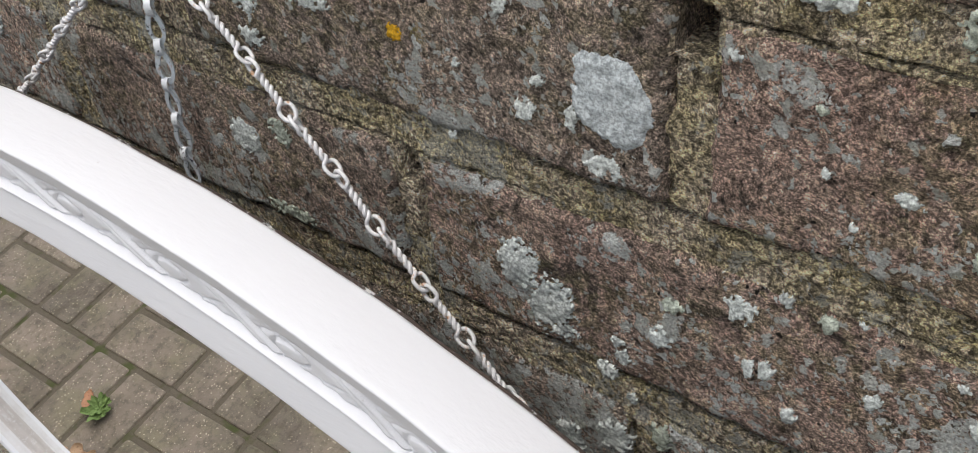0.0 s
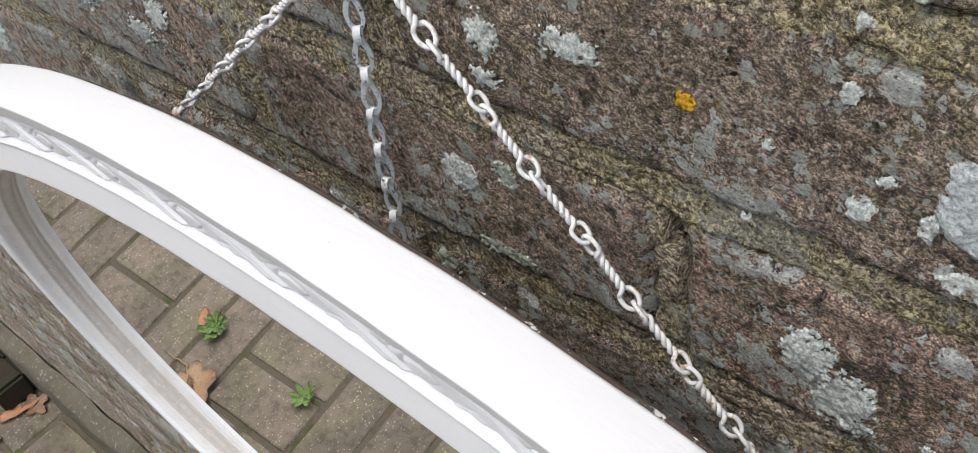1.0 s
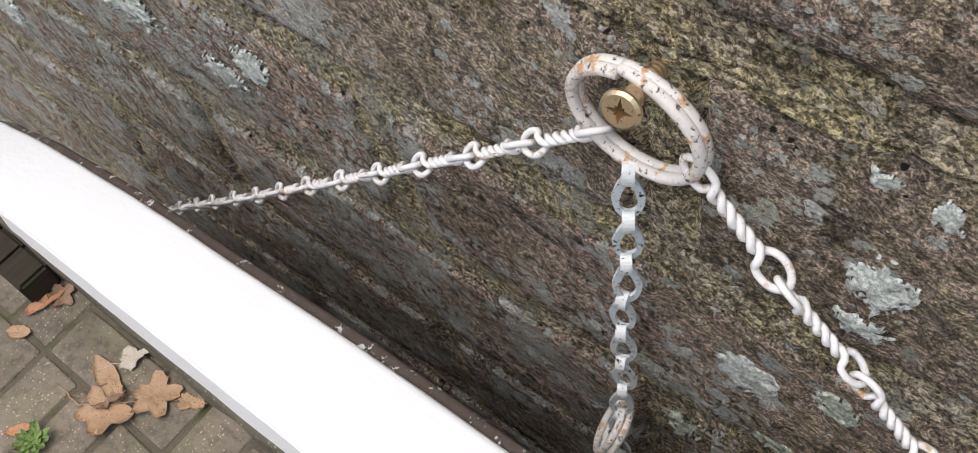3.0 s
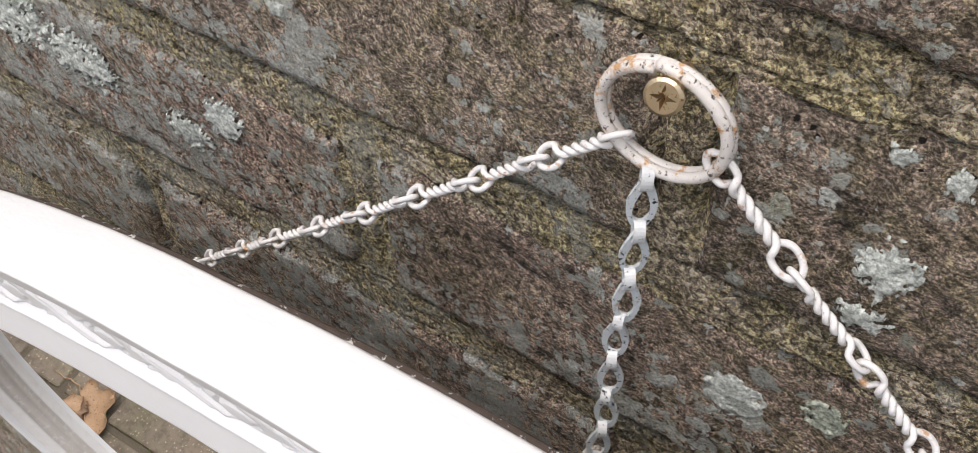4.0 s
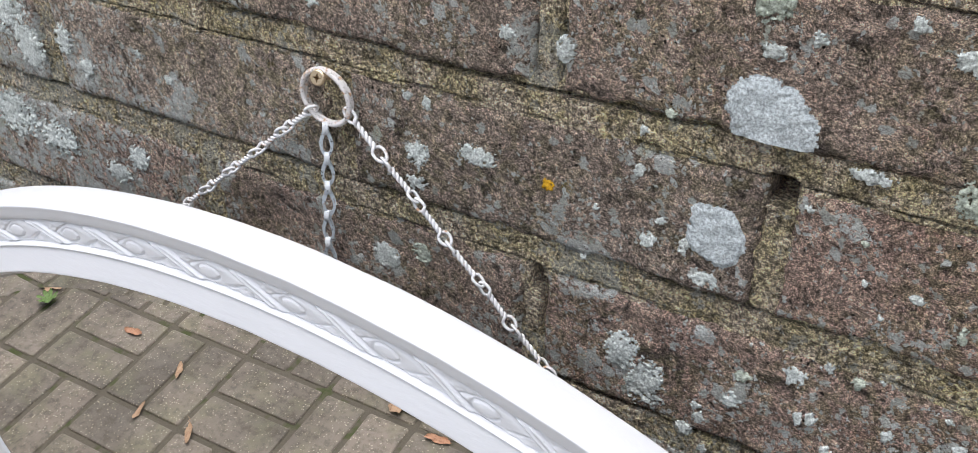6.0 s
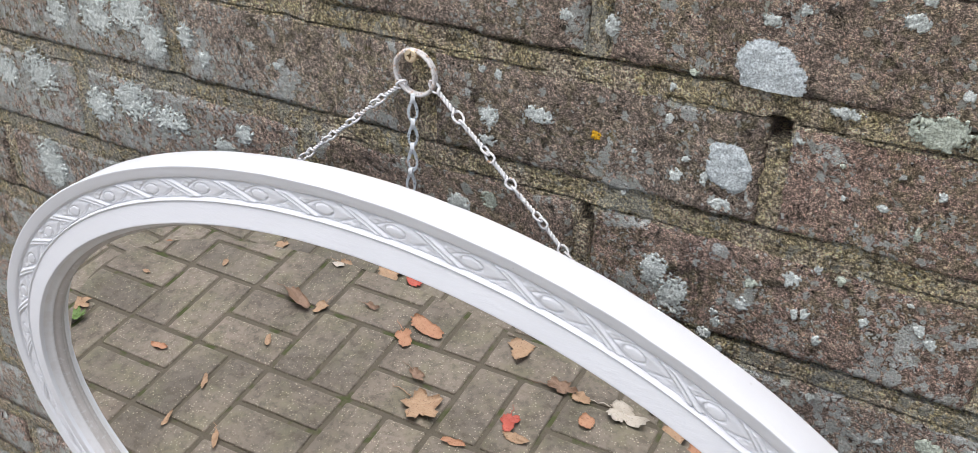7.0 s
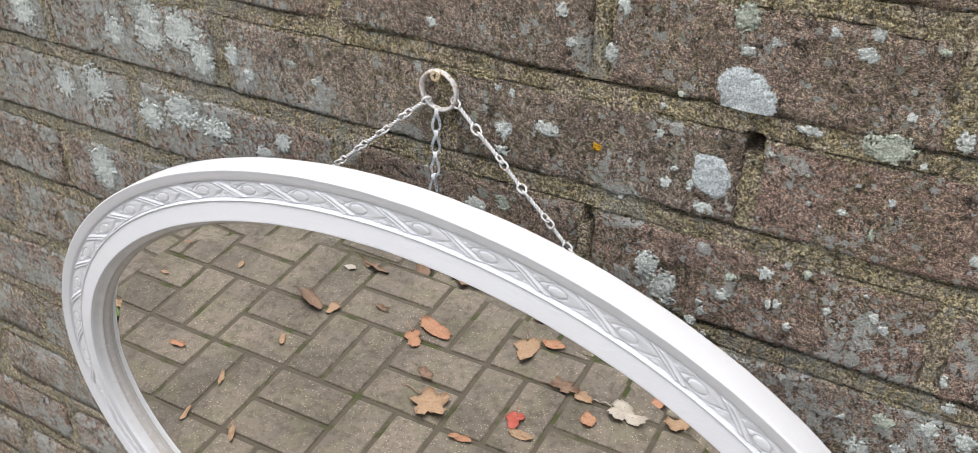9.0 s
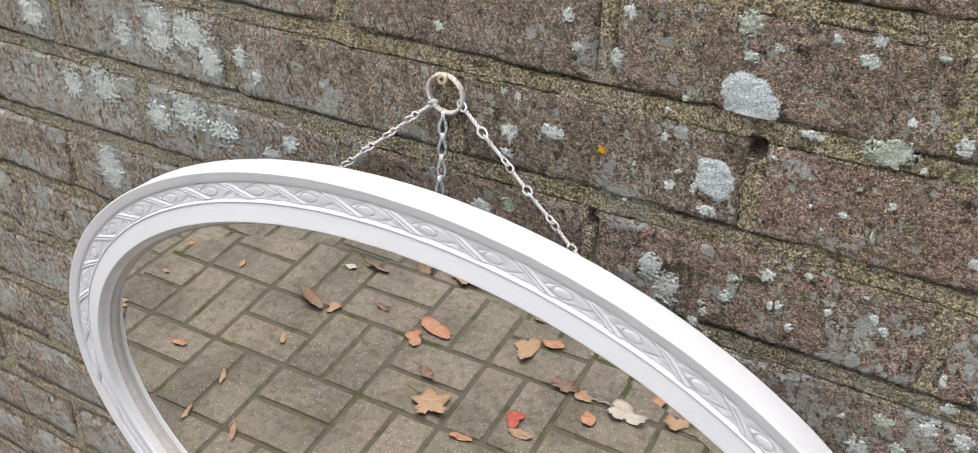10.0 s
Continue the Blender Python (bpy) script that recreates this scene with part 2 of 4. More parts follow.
def make_painted_metal(name, bare, rust, chip_low, rust_low, paint):
    n = Nodes(name)
    chips = n.ramp(n.noise(620, 4.0, 0.7), chip_low, chip_low + 0.05)
    stain = n.ramp(n.noise(260, 4.0, 0.65), rust_low, rust_low + 0.14)
    base = n.mix(n.noise(900, 3.0), paint, tuple(v * 0.82 for v in paint))
    base = n.mix(stain, base, n.mix(n.noise(1300, 3.0), rust, (0.55, 0.3, 0.12)))
    base = n.mix(chips, base, bare)
    height = n.math("SUBTRACT", n.math("MULTIPLY", n.noise(800, 3.0), 0.5), chips)
    return n.finish(base, n.ramp(chips, 0.0, 1.0, 0.55, 0.4), height, 0.0004, 0.7, n.math("MULTIPLY", chips, 0.5), spec=0.4)


def make_brass():
    n = Nodes("yellow_passivated_steel")
    base = n.mix(n.noise(500, 4.0, 0.7), (0.6, 0.46, 0.29), (0.74, 0.59, 0.4))
    base = n.mix(n.ramp(n.noise(900, 4.0), 0.58, 0.7), base, (0.38, 0.22, 0.11))
    return n.finish(base, 0.34, n.noise(1200, 3.0), 0.0002, 0.5, 0.9)


def make_mirror_material():
    n = Nodes("silvered_glass")
    return n.finish(n.mix(n.noise(3, 2.0), (0.86, 0.87, 0.86), (0.89, 0.9, 0.89)), 0.0, metal=1.0)


def make_paver_material():
    n = Nodes("concrete_block_paving")
    own = n.own_random()
    isle = n.island_random()
    base = n.mix(own, (0.2, 0.164, 0.128), (0.265, 0.212, 0.166))
    base = n.mix(n.math("MULTIPLY", isle, 0.3), base, (0.17, 0.15, 0.125))
    base = n.mix(n.ramp(n.noise(11, 4.0, 0.6), 0.45, 0.65, 0.0, 0.6), base, (0.19, 0.175, 0.105))
    base = n.mix(n.ramp(n.noise(48, 5.0, 0.75), 0.44, 0.64, 0.0, 0.85), base, (0.13, 0.11, 0.08))
    base = n.grain(base, n.noise(4.5, 4.0, 0.6), 0.36, 0.62, 0.72, 1.12)
    chips, chip_col = n.cells(170, n.warped(300, 0.003))
    speck = n.math("MULTIPLY", n.ramp(chips, 0.32, 0.18), n.ramp(chip_col, 0.42, 0.55))
    base = n.mix(n.math("MULTIPLY", speck, n.ramp(n.noise(9, 3.0), 0.35, 0.65, 0.3, 0.8)), base, n.mix(chip_col, (0.6, 0.5, 0.3), (0.52, 0.47, 0.38)))
    tiny, _ = n.cells(330)
    base = n.mix(n.ramp(tiny, 0.2, 0.12, 0.0, 0.3), base, (0.42, 0.37, 0.29))
    height = n.math("ADD", n.noise(420, 4.0, 0.7), n.math("MULTIPLY", n.noise(60, 3.0), 0.6))
    return n.finish(base, n.ramp(n.noise(20, 3.0), 0.3, 0.7, 0.6, 0.85), height, 0.0015, 0.8, spec=0.35)


def make_joint_material():
    n = Nodes("dark_mossy_sand")
    base = n.mix(n.noise(300, 4.0), (0.1, 0.088, 0.068), (0.19, 0.16, 0.12))
    base = n.mix(n.ramp(n.noise(14, 4.0), 0.5, 0.64), base, (0.085, 0.095, 0.04))
    return n.finish(base, 0.95, n.noise(350, 4.0, 0.7), 0.003, 1.0, spec=0.1)


def make_leaf_material(name, dark, light):
    n = Nodes(name)
    base = n.mix(n.noise(55, 4.0, 0.65), dark, light)
    base = n.mix(n.ramp(n.noise(330, 3.0), 0.56, 0.68, 0.0, 0.7), base, tuple(v * 0.4 for v in dark))
    return n.finish(base, 0.6, n.noise(260, 3.0), 0.0012, 0.6, spec=0.35)


def make_timber_material():
    n = Nodes("dark_damp_timber")
    lay = n.t.nodes.new("ShaderNodeMapping")
    n.put(lay.inputs["Vector"], n.pos)
    lay.inputs["Scale"].default_value = (1.0, 0.08, 1.0)
    grain = n.noise(180, 5.0, 0.65, vector=lay.outputs[0])
    base = n.mix(grain, (0.018, 0.015, 0.012), (0.06, 0.048, 0.034))
    base = n.mix(n.ramp(n.noise(22, 4.0), 0.5, 0.66, 0.0, 0.6), base, (0.03, 0.038, 0.016))
    return n.finish(base, 0.85, grain, 0.002, 0.8, spec=0.2)


def make_plinth_material():
    n = Nodes("stained_cement_render")
    base = n.mix(n.noise(30, 5.0, 0.65), (0.1, 0.09, 0.07), (0.17, 0.15, 0.115))
    base = n.mix(n.ramp(n.noise(9, 4.0), 0.5, 0.66, 0.0, 0.7), base, (0.075, 0.075, 0.045))
    base = n.mix(n.ramp(n.noise(160, 4.0), 0.6, 0.68), base, (0.32, 0.32, 0.28))
    return n.finish(base, 0.9, n.noise(320, 4.0, 0.7), 0.002, 0.8, spec=0.2)


# a little greyer and warmer than the frame's white
def make_off_white():
    n = Nodes("off_white_paint")
    base = n.mix(n.ramp(n.noise(60, 5.0, 0.7), 0.45, 0.62), (0.76, 0.75, 0.745), (0.71, 0.69, 0.675))
    return n.finish(base, 0.5, n.noise(300, 3.0), 0.0005, 0.5, spec=0.4)


# taupe holds the recess's shade and the ground's reflected tone as colour
def make_shaded_slip():
    n = Nodes("slip_with_painted_shade")
    base = n.mix(n.noise(90, 5.0, 0.7), (0.46, 0.42, 0.385), (0.62, 0.585, 0.555))
    base = n.mix(n.ramp(n.noise(240, 4.0, 0.7), 0.56, 0.62), base, (0.62, 0.6, 0.58))
    return n.finish(base, 0.6, n.noise(300, 3.0), 0.0005, 0.5, spec=0.35)


OFF_WHITE = make_off_white()
SHADED_SLIP = make_shaded_slip()
BRICK = make_brick_material()
MORTAR = make_mortar_material()
LICHEN = make_lichen_material("grey_crust_lichen", (0.68, 0.71, 0.67), (0.44, 0.47, 0.43))
LICHEN_GREEN = make_lichen_material("pale_green_lichen", (0.58, 0.62, 0.52), (0.32, 0.35, 0.27))
LICHEN_BLUE = make_lichen_material("smooth_blue_grey_lichen", (0.62, 0.66, 0.66), (0.42, 0.46, 0.46))
LICHEN_GOLD = make_lichen_material("orange_gold_lichen", (0.75, 0.42, 0.03), (0.5, 0.27, 0.02))
WHITE = make_white_paint()
FLAKING = make_flaking_wood()
CHAIN_WHITE = make_painted_metal("white_painted_chain_wire", (0.25, 0.2, 0.16), (0.42, 0.2, 0.08), 0.66, 0.575, (0.84, 0.825, 0.82))
CHAIN_GREY = make_painted_metal("grey_white_painted_chain_plate", (0.05, 0.055, 0.06), (0.34, 0.37, 0.39), 0.585, 0.57, (0.68, 0.73, 0.76))
CHAIN_WHITE_CLEAN = make_painted_metal("white_painted_fold", (0.04, 0.045, 0.05), (0.5, 0.5, 0.48), 0.6, 0.6, (0.82, 0.84, 0.85))
RING_PAINT = make_painted_metal("rusty_white_painted_ring", (0.2, 0.17, 0.15), (0.56, 0.34, 0.18), 0.585, 0.53, (0.82, 0.78, 0.75))
BRASS = make_brass()
MIRROR = make_mirror_material()
PAVER = make_paver_material()
JOINT = make_joint_material()
LEAF_TAN = make_leaf_material("dry_tan_leaf", (0.31, 0.18, 0.1), (0.5, 0.34, 0.21))
LEAF_BROWN = make_leaf_material("dry_brown_leaf", (0.18, 0.11, 0.07), (0.33, 0.21, 0.14))
LEAF_ORANGE = make_leaf_material("orange_leaf", (0.38, 0.17, 0.09), (0.52, 0.29, 0.17))
LEAF_RED = make_leaf_material("red_leaf", (0.42, 0.06, 0.04), (0.52, 0.15, 0.1))
LEAF_PALE = make_leaf_material("pale_underside_leaf", (0.45, 0.38, 0.3), (0.62, 0.56, 0.48))
LEAF_GREEN = make_leaf_material("green_weed_leaf", (0.12, 0.19, 0.05), (0.21, 0.31, 0.1))
TIMBER = make_timber_material()
PLINTH = make_plinth_material()

# ---------------------------------------------------------------- mesh helpers


def mesh_from(name, verts, faces, material, smooth=True):
    me = bpy.data.meshes.new(name)
    me.from_pydata([tuple(v) for v in verts], [], [tuple(f) for f in faces])
    me.materials.append(material)
    if smooth:
        me.polygons.foreach_set("use_smooth", [True] * len(me.polygons))
    me.update()
    return me


def part(name, me, parent=None, label="", at=None):
    ob = new(name, me)
    if parent is not None:
        ob.parent = parent
    if at is not None:
        ob.matrix_basis = at
    if label:
        tagged(ob, label)
    return ob


def empty(name, at, label, category, group="", kind=""):
    ob = new(name)
    ob.empty_display_size = 0.02
    ob.matrix_basis = at
    return tagged(ob, label, category, group, kind)


def tube(points, radius, sides=8, closed=True, flat=1.0):
    """A tube along points; radius may be a list. flat squeezes it along its second side."""
    pts = [Vector(p) for p in points]
    count = len(pts)
    radii = radius if hasattr(radius, "__len__") else [radius] * count
    tangents = []
    for i in range(count):
        a = pts[i - 1] if closed or i > 0 else pts[i]
        b = pts[(i + 1) % count] if closed or i < count - 1 else pts[i]
        tangents.append((b - a).normalized())
    side = tangents[0].orthogonal().normalized()
    frames = []
    for i in range(count):
        side = (side - tangents[i] * side.dot(tangents[i])).normalized()
        frames.append((side.copy(), tangents[i].cross(side)))
    verts, faces = [], []
    for i, (s, u) in enumerate(frames):
        for k in range(sides):
            a = 2 * math.pi * k / sides
            verts.append(pts[i] + radii[i] * (math.cos(a) * s + flat * math.sin(a) * u))
    last = count if closed else count - 1
    shift = 0
    if closed:
        dots = [(verts[k] - verts[(count - 1) * sides]).length for k in range(sides)]
        shift = dots.index(min(dots))
    for i in range(last):
        j = (i + 1) % count
        move = shift if closed and j == 0 else 0
        for k in range(sides):
            faces.append((i * sides + k, i * sides + (k + 1) % sides, j * sides + (k + 1 + move) % sides, j * sides + (k + move) % sides))
    if not closed:
        faces.append(tuple(reversed(range(sides))))
        faces.append(tuple((count - 1) * sides + k for k in range(sides)))
    return verts, faces


def joined(*pieces):
    verts, faces = [], []
    for v, f in pieces:
        base = len(verts)
        verts += list(v)
        faces += [tuple(base + i for i in face) for face in f]
    return verts, faces


def box(x0, x1, y0, y1, z0, z1, bevel=0.0):
    bm = bmesh.new()
    bmesh.ops.create_cube(bm, size=1.0)
    for v in bm.verts:
        v.co = Vector(((x0 + x1) / 2 + v.co.x * (x1 - x0), (y0 + y1) / 2 + v.co.y * (y1 - y0), (z0 + z1) / 2 + v.co.z * (z1 - z0)))
    if bevel:
        bmesh.ops.bevel(bm, geom=bm.edges[:], offset=bevel, segments=2, affect="EDGES")
    bm.verts.index_update()
    verts, faces = [v.co.copy() for v in bm.verts], [tuple(v.index for v in f.verts) for f in bm.faces]
    bm.free()
    return verts, faces


# ---------------------------------------------------------------- the mirror
LEAN_OUT, SWING = math.atan(0.0726), math.atan(0.0118)
# local axes of the mirror: x along the wall, y up its face, z out of its face
MIRROR_POSE = pose(0.0, -0.0872, DATUM, 90 + math.degrees(LEAN_OUT), 0, math.degrees(SWING))
OVAL_X, OVAL_Y, OVAL_A, OVAL_B = 0.002, -0.2995, 0.396, 0.2833


def oval(angle, out):
    nx, ny = math.cos(angle) / OVAL_A, math.sin(angle) / OVAL_B
    size = math.hypot(nx, ny)
    return OVAL_X + OVAL_A * math.cos(angle) + out * nx / size, OVAL_Y + OVAL_B * math.sin(angle) + out * ny / size


def even_angles(count):
    """Angles that step evenly along the oval's rim."""
    fine = np.linspace(0, 2 * np.pi, 4001)
    x, y = OVAL_A * np.cos(fine), OVAL_B * np.sin(fine)
    run = np.r_[0, np.cumsum(np.hypot(np.diff(x), np.diff(y)))]
    return np.interp(np.arange(count) / count * run[-1], run, fine)


def sweep(profile, count, closed_profile=False, wobble=0.0):
    angles = even_angles(count)
    verts, faces = [], []
    size = len(profile)
    for a in angles:
        for out, front in profile:
            x, y = oval(a, out)
            w = wobble * noise.noise((x * 40, y * 40, front * 90)) if wobble else 0.0
            verts.append((x, y, front + w))
    span = size if closed_profile else size - 1
    for i in range(count):
        j = (i + 1) % count
        for k in range(span):
            m = (k + 1) % size
            faces.append((i * size + k, j * size + k, j * size + m, i * size + m))
    return verts, faces


def carving(across, along):
    """Height of the carved band: a two-strand ribbon crosses it aslant once in a repeat, with an almond leaf and a round bead between. along runs 0 to 1, across -1 to 1."""
    s = along - round(along)
    height = 0.12
    # counter ribbon, lower, in two short pieces
    d = (s + 0.21 * across) / 0.055
    if abs(across) > 0.3:
        height = max(height, 0.5 * max(0.0, 1 - abs(d) ** 3))
    # leaf and bead
    t = along - 0.5
    leaf = 0.92 * max(0.0, 1 - (abs(t) / 0.36) ** 1.7)
    inside = leaf - abs(across)
    if inside > 0:
        height = max(height, 0.25 + 0.45 * min(1.0, inside / 0.35) ** 0.6)
        if abs(inside - 0.05) < 0.05:
            height = 0.2
    r = math.hypot((t - 0.09) / 0.125, across / 0.5)
    if r < 1.0:
        height = 0.62 + 0.3 * math.sqrt(1 - r * r)
    elif r < 1.22 and inside > 0:
        height = 0.22
    # outer fillers: short veined leaves on both sides of the almond
    out = abs(across) - leaf
    if out > 0.12 and 0.1 < abs(t) < 0.42:
        vein = 0.5 + 0.5 * math.cos(2 * math.pi * (abs(t) * 6 - abs(across) * 1.1))
        height = max(height, 0.3 + 0.25 * vein)
    # the ribbon on top: two strands with a groove
    d = (s - 0.25 * across) / 0.105
    if abs(d) < 1:
        strand = abs(math.sin(math.pi * (d + 1)))
        height = max(height if abs(d) > 0.9 else 0.0, 0.45 + 0.55 * strand ** 0.6)
    elif abs(d) < 1.25:
        height = min(height, 0.12)
    return height


mirror = empty("wall_mirror", MIRROR_POSE, "white painted oval wall mirror with carved frame leaning out on chains", "mirror")
outer = [(-0.02, -0.0235), (0.0118, -0.0262), (0.0140, -0.0261), (0.0147, -0.0255), (0.0151, -0.0245), (0.0162, -0.0030), (0.0162, -0.0014), (0.0159, -0.0006), (0.0154, -0.0004), (0.0149, -0.0004), (0.0145, -0.0005),
         (0.0110, -0.0011), (0.0076, -0.0016), (0.0070, -0.0019), (0.0066, -0.0030), (0.0062, -0.0040), (0.0052, -0.0040)]
part("outer_moulding", mesh_from("outer_moulding", *sweep(outer, 360, wobble=0.0004), WHITE), mirror)
UNITS, STEPS, ROWS_ACROSS = 41, 60, 30
angles = even_angles(UNITS * STEPS)
cv, cf = [], []
for i, a in enumerate(angles):
    for k in range(ROWS_ACROSS + 1):
        q = -1 + 2 * k / ROWS_ACROSS
        x, y = oval(a, -0.0017 + 0.0070 * q)
        edge = min(1.0, (1 - abs(q)) / 0.12)
        fault = 0.85 + 0.3 * noise.noise((x * 55, y * 55, 3.1))
        cv.append((x, y, -0.0040 + 0.0026 * carving(q, (i % STEPS) / STEPS) * edge * fault))
size = ROWS_ACROSS + 1
for i in range(len(angles)):
    j = (i + 1) % len(angles)
    for k in range(ROWS_ACROSS):
        cf.append((i * size + k, i * size + k + 1, j * size + k + 1, j * size + k)[::-1])
part("carved_band", mesh_from("carved_band", cv, cf, WHITE), mirror, "carved band of oval beads and crossing leaves")
inner = [(-0.0087, -0.0040), (-0.0090, -0.0014), (-0.0092, -0.0003), (-0.0095, 0.0001), (-0.0101, 0.0001), (-0.0104, -0.0002), (-0.0107, -0.0006), (-0.0110, -0.00075), (-0.0113, -0.0007), (-0.0125, -0.0004), (-0.0150, 0.0002), (-0.0200, 0.0013), (-0.0245, 0.0023),
         (-0.0258, 0.0026), (-0.0263, 0.0026), (-0.0268, 0.0021), (-0.0272, 0.0005), (-0.0278, -0.0010)]
part("inner_moulding", mesh_from("inner_moulding", *sweep(inner, 360, wobble=0.0003), WHITE), mirror)
rebate = [(-0.0277, -0.0006), (-0.0290, -0.0036), (-0.0312, -0.0052), (-0.0320, -0.0056), (-0.0324, -0.0068)]
# slip: innermost step of the frame, coloured taupe for the shade there
slip = [(-0.0323, -0.0064), (-0.0325, -0.0085), (-0.0335, -0.0094), (-0.0350, -0.0104), (-0.0358, -0.0115), (-0.0361, -0.0135), (-0.0350, -0.0200)]
part("rebate", mesh_from("rebate", *sweep(rebate, 360, wobble=0.0003), OFF_WHITE), mirror, "off white rebate round the glass")
part("glass_slip", mesh_from("glass_slip", *sweep(slip, 360, wobble=0.0003), SHADED_SLIP), mirror, "slip against the glass, its shade painted in taupe")
rim = [(0.0064, -0.0251), (0.0106, -0.0259), (0.0112, -0.0264), (0.0108, -0.0288), (0.0096, -0.0296), (-0.0300, -0.0296)]
part("back_rim", mesh_from("back_rim", *sweep(rim, 360, wobble=0.0006), FLAKING), mirror, "dark wood rim with flaking white paint")


def oval_plate(out, front, thick, count=180):
    ring = [oval(a, out) for a in even_angles(count)]
    verts = [(x, y, front) for x, y in ring] + [(x, y, front - thick) for x, y in ring]
    faces = [tuple(range(count)), tuple(reversed(range(count, 2 * count)))]
    faces += [(i, i + count, (i + 1) % count + count, (i + 1) % count) for i in range(count)]
    return verts, faces


part("back_board", mesh_from("back_board", *oval_plate(-0.02, -0.0250, 0.004), FLAKING, False), mirror)
glass_v, glass_f = [], []
count = 240
for out, front in ((-0.0352, -0.0145), (-0.0352, -0.01275), (-0.0475, -0.0125)):
    glass_v += [(*oval(a, out), front) for a in even_angles(count)]
for level in (0, 1):
    for i in range(count):
        j = (i + 1) % count
        glass_f.append((level * count + i, level * count + j, (level + 1) * count + j, (level + 1) * count + i))
glass_f.append(tuple(range(2 * count, 3 * count)))
glass_f.append(tuple(reversed(range(count))))
part("mirror_glass", mesh_from("mirror_glass", glass_v, glass_f, MIRROR, False), mirror, "clear bevelled mirror glass")

# ---------------------------------------------------------------- screw, ring and chains
RING = Vector((0.0002, -0.0042, DATUM + 0.0477))


def make_screw():
    screw = empty("wall_screw", Matrix.Translation((0.0010, 0.0022, DATUM + 0.0574)) @ pose(0, 0, 0, -17, 0, 7), "brass coloured cross-head screw driven into the wall", "screw")
    bm = bmesh.new()
    levels = [(0.0, -0.0165), (0.0034, -0.0165), (0.0041, -0.0160), (0.0042, -0.0154), (0.0023, -0.0130), (0.0021, -0.0120)]
    count = 24
    rings = [[bm.verts.new((r * math.cos(2 * math.pi * i / count), y, r * math.sin(2 * math.pi * i / count))) for i in range(count)] for r, y in levels[1:]]
    cross = []
    for i in range(count):
        a = 2 * math.pi * i / count + 0.35
        r = 0.0029 if i % 6 == 0 else (0.0015 if i % 6 in (1, 5) else (0.0010 if i % 6 != 3 else 0.0016))
        cross.append(bm.verts.new((r * math.cos(a - 0.35), -0.0165, r * math.sin(a - 0.35))))
    sunk = [bm.verts.new((v.co.x * 0.5, -0.0138, v.co.z * 0.5)) for v in cross]
    for i in range(count):
        j = (i + 1) % count
        bm.faces.new((rings[0][i], rings[0][j], cross[j], cross[i]))
        bm.faces.new((cross[i], cross[j], sunk[j], sunk[i]))
        for a, b in zip(rings, rings[1:]):
            bm.faces.new((a[j], a[i], b[i], b[j]))
    bm.faces.new(sunk)
    bmesh.ops.recalc_face_normals(bm, faces=bm.faces[:])
    me = bpy.data.meshes.new("screw_head")
    bm.to_mesh(me)
    bm.free()
    me.materials.append(BRASS)
    part("screw_head", me, screw)
    # threaded shank
    verts, faces = [], []
    turns, per = 20, 12
    steps = turns * per
    for i in range(steps + 1):
        y = -0.0125 + 0.028 * i / steps
        for k in range(per):
            a = 2 * math.pi * k / per
            ridge = 0.00022 * (0.5 + 0.5 * math.cos(a - 2 * math.pi * i / per)) ** 2
            r = 0.0020 + ridge
            verts.append((r * math.cos(a), y, r * math.sin(a)))
    for i in range(steps):
        for k in range(per):
            faces.append((i * per + k, i * per + (k + 1) % per, (i + 1) * per + (k + 1) % per, (i + 1) * per + k))
    part("threaded_shank", mesh_from("threaded_shank", verts, faces, BRASS), screw)
    return screw


make_screw()


def coil(radius, wire, gap, turn):
    """One turn of a split ring; turn 0 lies in front and dips back to meet turn 1."""
    steps = 56
    pts = []
    for i in range(steps + 1):
        a = 2 * math.pi * (i / steps + 0.3)
        dip = max(0.0, (i / steps - 0.8) / 0.2) if turn == 0 else 0.0
        pts.append((radius * math.cos(a), gap * (turn - 0.5) + gap * dip * dip * 0.7, radius * math.sin(a)))
    return tube(pts, wire, 10, closed=False)


ring = empty("split_ring", Matrix.Translation(RING) @ pose(0, 0, 0, 4, 8, 0), "white painted rusty split ring hanging on the screw", "ring")
for turn in (0, 1):
    part("coil", mesh_from("coil", *coil(0.0149, 0.00142, 0.0019, turn), RING_PAINT), ring)

PITCH = 0.0262


